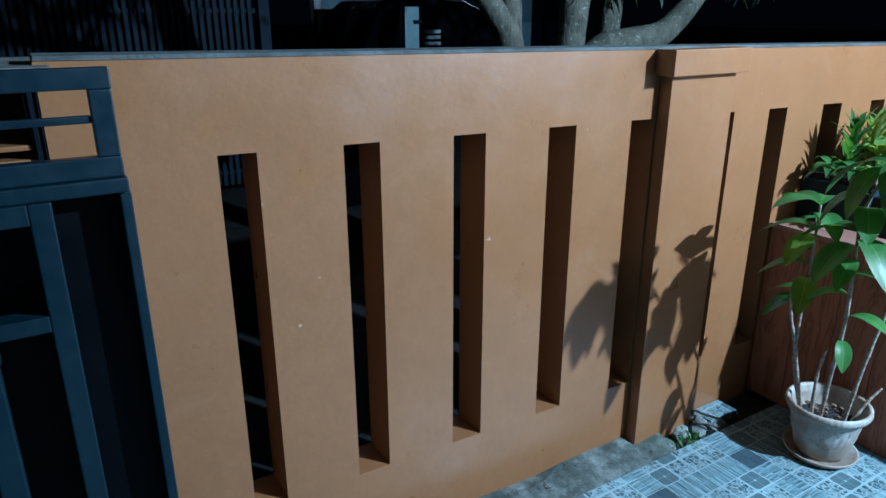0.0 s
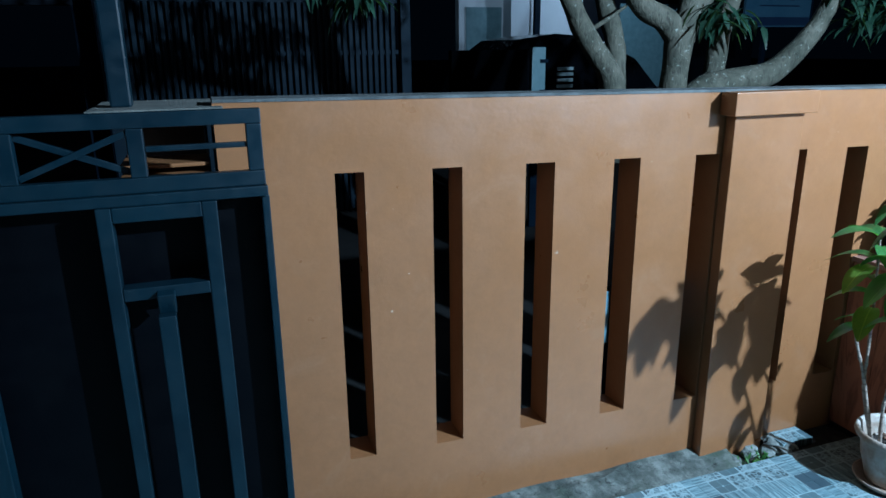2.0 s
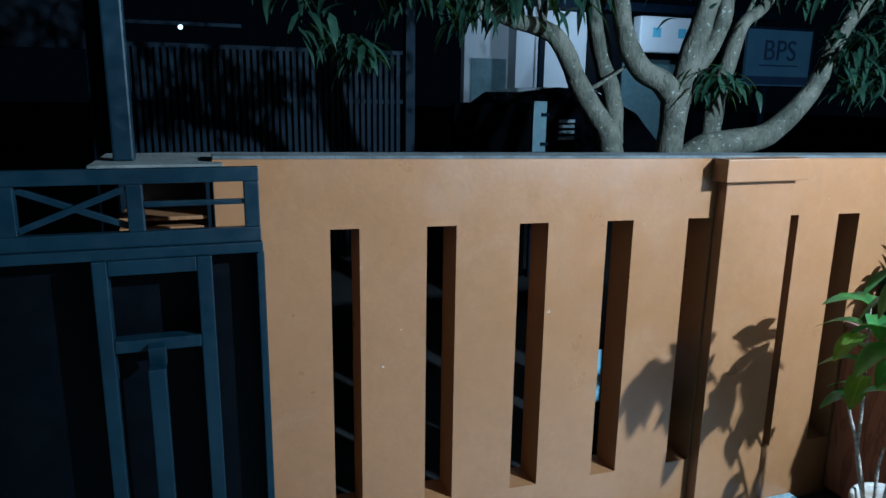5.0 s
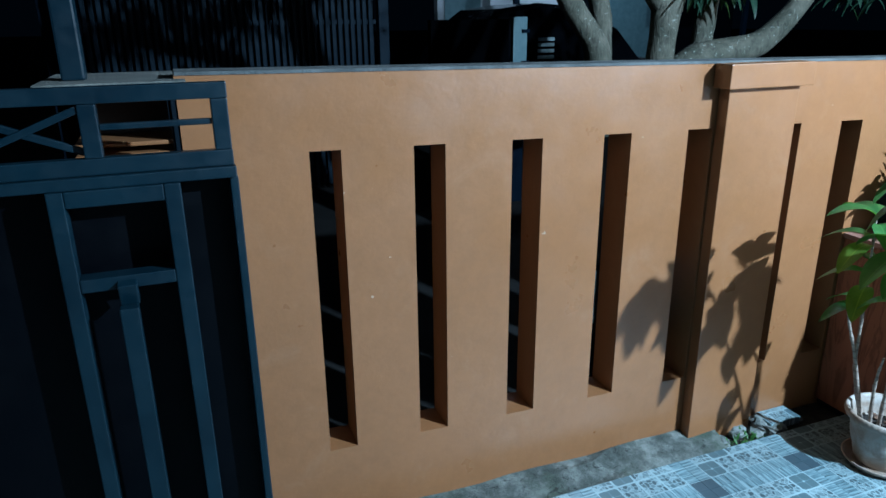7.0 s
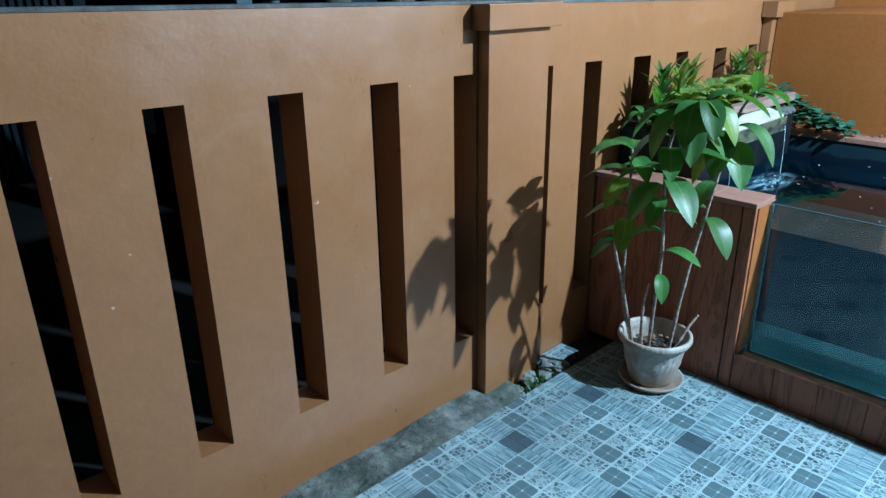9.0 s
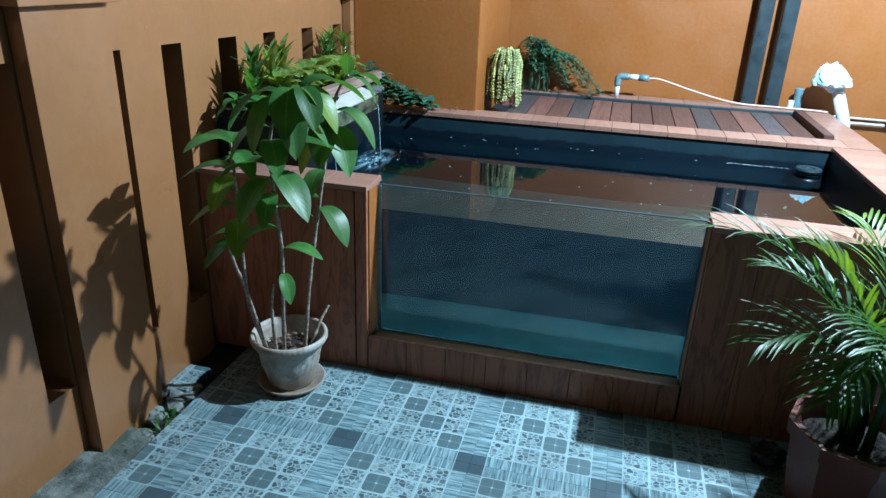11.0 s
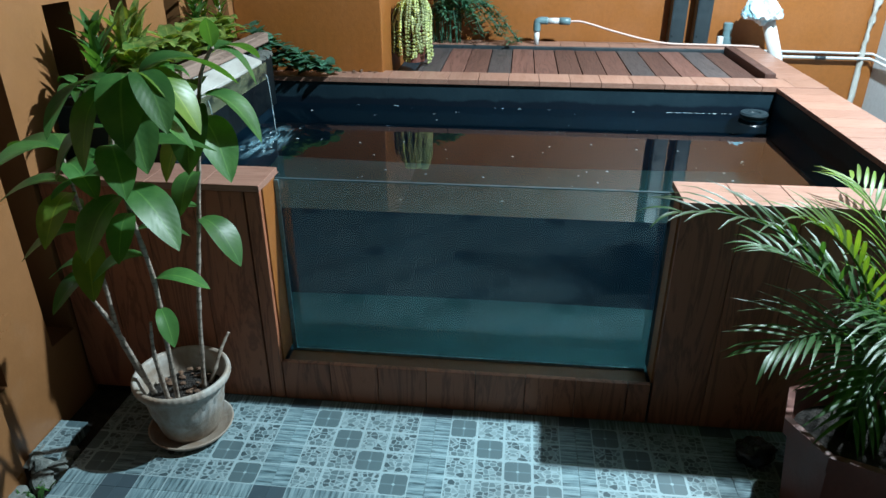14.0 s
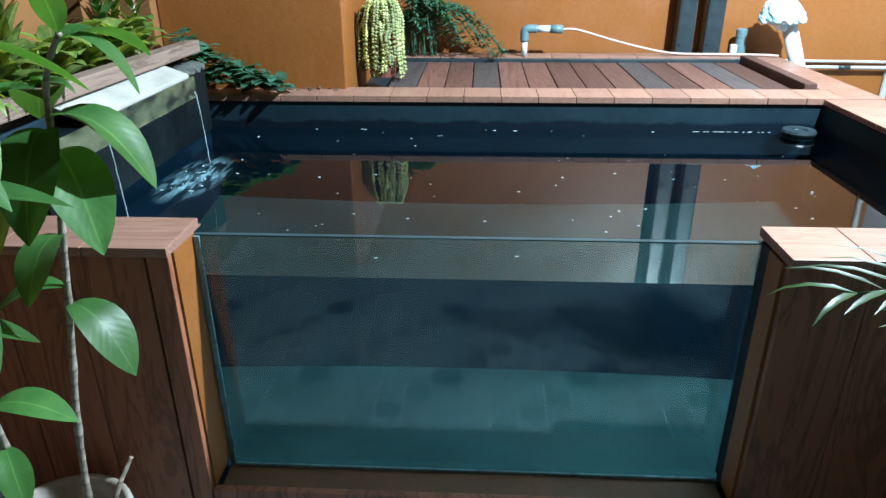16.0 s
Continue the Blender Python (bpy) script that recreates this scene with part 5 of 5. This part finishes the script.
# white house across the street
house = thing("white_house", "white house across the street, lit by an added lamp", "house")
WINDOW_BLUE = mottled("blue_vent_glass", (0.1, 0.3, 0.42), (0.15, 0.4, 0.5), 5, 50, 0.2, 0.05, 0.002)
boxed("wall", (5.3, 8.2, 13.4, 13.6, -0.12, 3.5), WHITE, house)
boxed("column", (6.3, 6.75, 13.0, 13.398, -0.12, 3.5), WHITE, house)
boxed("pole", (6.80, 6.92, 12.9, 12.99, -0.12, 3.5), DARK_METAL, house)
boxed("door", (5.45, 6.25, 13.37, 13.399, -0.1, 2.45), PVC_GREY, house)
bm = bm_new()
box(bm, 9.1, 10.75, 12.7, 13.0, 2.66, 3.42, 0.04)
part("canopy_panel", bm, WHITE, house)
for x in (9.42, 10.08):
    boxed("window", (x, x + 0.2, 12.685, 12.699, 2.98, 3.18), WINDOW_BLUE, house)
boxed("shutter", (9.15, 10.7, 13.36, 13.399, 0.0, 2.55), PVC_GREY, house)
# rest of the house front, its darkness put into a near-black colour
boxed("darkened_wall", (8.21, 13.0, 13.4, 13.6, -0.12, 3.5), NEAR_BLACK, house)
boxed("eave", (5.2, 13.0, 12.9, 13.4, 3.52, 3.7), DARK_METAL, house)
# unseen lamp, added to brighten the white house front
lamp("house_fill_light", (8.2, 11.2, 3.2), 115, (0.8, 0.95, 1.0), 0.1)

# sign board
sign = thing("sign_board", "blue-grey sign board with dark letters", "sign")
SIGN_BLUE = mottled("sign_pale_blue", (0.032, 0.08, 0.128), (0.05, 0.105, 0.155), 2, 40, 0.4, 0.05, 0.002)
SIGN_DARK = mottled("sign_dark_blue", (0.01, 0.02, 0.05), (0.015, 0.03, 0.06), 2, 40, 0.4, 0.05, 0.002)
boxed("board", (7.75, 8.98, 8.0, 8.05, 1.88, 2.7), SIGN_BLUE, sign, 0.004)
boxed("frame", (7.72, 9.01, 8.01, 8.06, 2.7005, 2.74), DARK_METAL, sign)
boxed("frame", (8.981, 9.03, 8.01, 8.06, 1.86, 2.70), DARK_METAL, sign)
boxed("stripe", (7.76, 8.97, 7.994, 7.9995, 1.9, 2.02), SIGN_DARK, sign)
boxed("text_line", (8.0, 8.75, 7.994, 7.9995, 2.17, 2.19), SIGN_DARK, sign)
txt = bpy.data.curves.new("letters", "FONT")
txt.body, txt.size, txt.extrude, txt.align_x = "BPS", 0.42, 0.004, "CENTER"
tob = bpy.data.objects.new("letters_curve", txt)
letters = new("letters", bpy.data.meshes.new_from_object(tob))
bpy.data.objects.remove(tob)
letters.data.materials.append(SIGN_DARK)
letters.parent = sign
letters.matrix_basis = pose(8.37, 7.993, 2.26, 90, 0, 0)
boxed("leg", (8.2, 8.27, 8.07, 8.13, -0.12, 2.6), DARK_METAL, sign)

# ---- mango tree behind the wall ----
TXX, TYY = 2.46, 2.8
tree = thing("mango_tree", "grey-barked mango tree with forked limbs and hanging leaves", "tree")
limbs = [
    [(2.54, 2.8, -0.12, .11), (2.54, 2.8, 0.8, .10), (2.55, 2.8, 1.35, .078), (2.56, 2.8, 1.55, .075), (2.57, 2.8, 1.70, .085)],
    [(2.56, 2.8, 1.66, .075), (2.45, 2.79, 1.75, .066), (2.32, 2.79, 1.81, .062), (2.22, 2.79, 1.94, .056), (2.16, 2.8, 2.16, .05), (2.12, 2.8, 2.4, .048), (2.1, 2.8, 3.0, .04)],
    [(2.58, 2.8, 1.64, .075), (2.62, 2.8, 1.80, .07), (2.66, 2.8, 1.95, .066), (2.72, 2.8, 2.15, .06), (2.78, 2.8, 2.4, .055), (2.85, 2.85, 3.2, .04)],
    [(2.64, 2.83, 1.76, .05), (2.74, 2.85, 1.85, .05), (2.86, 2.86, 2.02, .052), (2.90, 2.86, 2.22, .046), (2.86, 2.86, 2.5, .04), (2.84, 2.86, 2.9, .035)],
    [(2.20, 2.8, 1.0, .09), (2.16, 2.8, 1.36, .075), (2.11, 2.8, 1.50, .062), (1.97, 2.8, 1.68, .056), (1.82, 2.8, 1.93, .05), (1.71, 2.8, 2.0, .045), (1.52, 2.8, 2.04, .038), (1.25, 2.75, 2.12, .03)],
    [(2.26, 2.92, 1.40, .05), (2.23, 2.92, 1.64, .055), (2.15, 2.92, 1.86, .054), (2.09, 2.92, 2.08, .05), (2.06, 2.92, 2.35, .046), (2.0, 2.9, 2.9, .04)],
    [(2.62, 2.8, 1.30, .07), (2.80, 2.8, 1.38, .085), (3.0, 2.8, 1.41, .08), (3.25, 2.8, 1.46, .07), (3.47, 2.8, 1.63, .06), (3.61, 2.8, 1.81, .052), (3.68, 2.8, 1.98, .048), (3.84, 2.8, 2.21, .044), (4.06, 2.8, 2.46, .04), (4.2, 2.8, 2.8, .03)],
    [(2.86, 2.84, 1.40, .065), (2.89, 2.86, 1.64, .056), (2.95, 2.86, 1.84, .05), (3.03, 2.86, 2.08, .04), (3.2, 2.86, 2.22, .03), (3.4, 2.86, 2.6, .02)],
]
for k, l in enumerate(limbs):
    path = smooth_path([p[:3] for p in l], 6)
    rad = [p.x for p in smooth_path([(p[3], 0, 0) for p in l], 6)]
    bm = bm_new()
    tube(bm, path, rad, 14)
    for v in bm.verts:
        v.co += Vector((noise.noise(v.co * 9), noise.noise(v.co * 9 + Vector((5, 0, 0))), 0)) * 0.008
    part("trunk" if k == 0 else "limb", bm, BARK, tree, smooth=True)
random.seed(12)
# thin twigs off the limbs
for k in range(12):
    l = random.choice(limbs[1:])
    p = Vector(random.choice(l[3:])[:3])
    a = random.uniform(0, 6.28)
    q = p + Vector((math.cos(a) * 0.18, math.sin(a) * 0.1, random.uniform(0.08, 0.3)))
    e = q + Vector((math.cos(a) * 0.2, math.sin(a) * 0.1, random.uniform(-0.12, 0.15)))
    bm = bm_new()
    tube(bm, smooth_path([p, q, e], 5), [0.016 - 0.0012 * i for i in range(11)], 6)
    part("twig", bm, BARK, tree, smooth=True)
random.seed(8)


def leaf_clump(c, count, spread):
    bm = bm_new()
    for i in range(count):
        a = random.uniform(0, 6.28)
        base = Vector(c) + Vector((random.gauss(0, spread), random.gauss(0, spread), random.gauss(0, spread * 0.6)))
        blade(bm, base, (math.cos(a), math.sin(a), random.uniform(-1.4, 0.2)), random.uniform(0.13, 0.21), random.uniform(0.03, 0.045), droop=1.6, n=5, pleat=1, fold=0.25)
    tagged(part("leaf_clump", bm, MANGO_LEAF, tree, smooth=True), kind="stuff")


for c, cnt, sp in (((0.42, 2.7, 2.14), 16, 0.10), ((0.55, 2.7, 1.97), 14, 0.06), ((0.72, 2.7, 1.88), 20, 0.05), ((0.9, 2.75, 2.16), 20, 0.10), ((1.16, 2.7, 2.14), 22, 0.09), ((0.3, 2.7, 2.35), 34, 0.15),
                   ((1.42, 2.7, 2.15), 50, 0.11), ((1.6, 2.7, 2.35), 50, 0.14), ((1.85, 2.7, 2.22), 34, 0.10), ((2.74, 2.7, 1.80), 22, 0.06), ((2.86, 2.72, 1.76), 12, 0.05), ((3.80, 2.7, 2.02), 70, 0.11),
                   ((3.88, 2.7, 1.80), 44, 0.08), ((4.1, 2.7, 2.3), 60, 0.16), ((2.4, 2.7, 2.6), 60, 0.3), ((3.3, 2.7, 2.6), 60, 0.25), ((1.0, 2.7, 2.6), 70, 0.3), ((0.7, 2.7, 2.5), 60, 0.22),
                   ((3.2, 2.65, 2.42), 30, 0.12), ((3.55, 2.6, 2.4), 50, 0.14), ((2.3, 2.65, 2.42), 16, 0.08)):
    leaf_clump(c, int(cnt * 1.8), sp)

# ---- pale board behind the wall ----
STRIP = mottled("pale_blue_board", (0.10, 0.22, 0.27), (0.16, 0.30, 0.35), 9, 60, 0.5, 0.2, 0.003)
stake = thing("marker_stake", "dark stake with a narrow pale blue plate behind the wall", "stake")
boxed("stake", (1.605, 1.635, 1.905, 1.93, GROUND_Z, 0.62), DARK_METAL, stake)
boxed("plate", (1.575, 1.608, 1.89, 1.9045, 0.36, 0.60), STRIP, stake, 0.002, "pale blue plate")

# ---- floor tiles, cut along the edges of the terrace ----
tile_meshes = {}
for i in range(-11, 2):
    for j in range(-6, 4):
        x, y = TX + T * i, TY + T * j
        x0, x1, y0, y1 = max(x, -2.598), min(x + T, 2.531), max(y, -1.838), min(y + T, 1.362)
        if x1 - x0 < 0.02 or y1 - y0 < 0.02:
            continue
        key = tuple(round(q, 4) for q in (x0 - x, x1 - x, y0 - y, y1 - y))
        if key not in tile_meshes:
            bm = bm_new()
            box(bm, key[0] + 0.0004, key[1] - 0.0004, key[2] + 0.0004, key[3] - 0.0004, -0.012, 0.0, 0.0004)
            bmesh.ops.recalc_face_normals(bm, faces=bm.faces)
            tile_meshes[key] = bpy.data.meshes.new("tile")
            bm.to_mesh(tile_meshes[key])
            bm.free()
            tile_meshes[key].materials.append(TILE)
        ob = new("tile", tile_meshes[key])
        ob.parent = terrace
        ob.location = (x, y, 0)
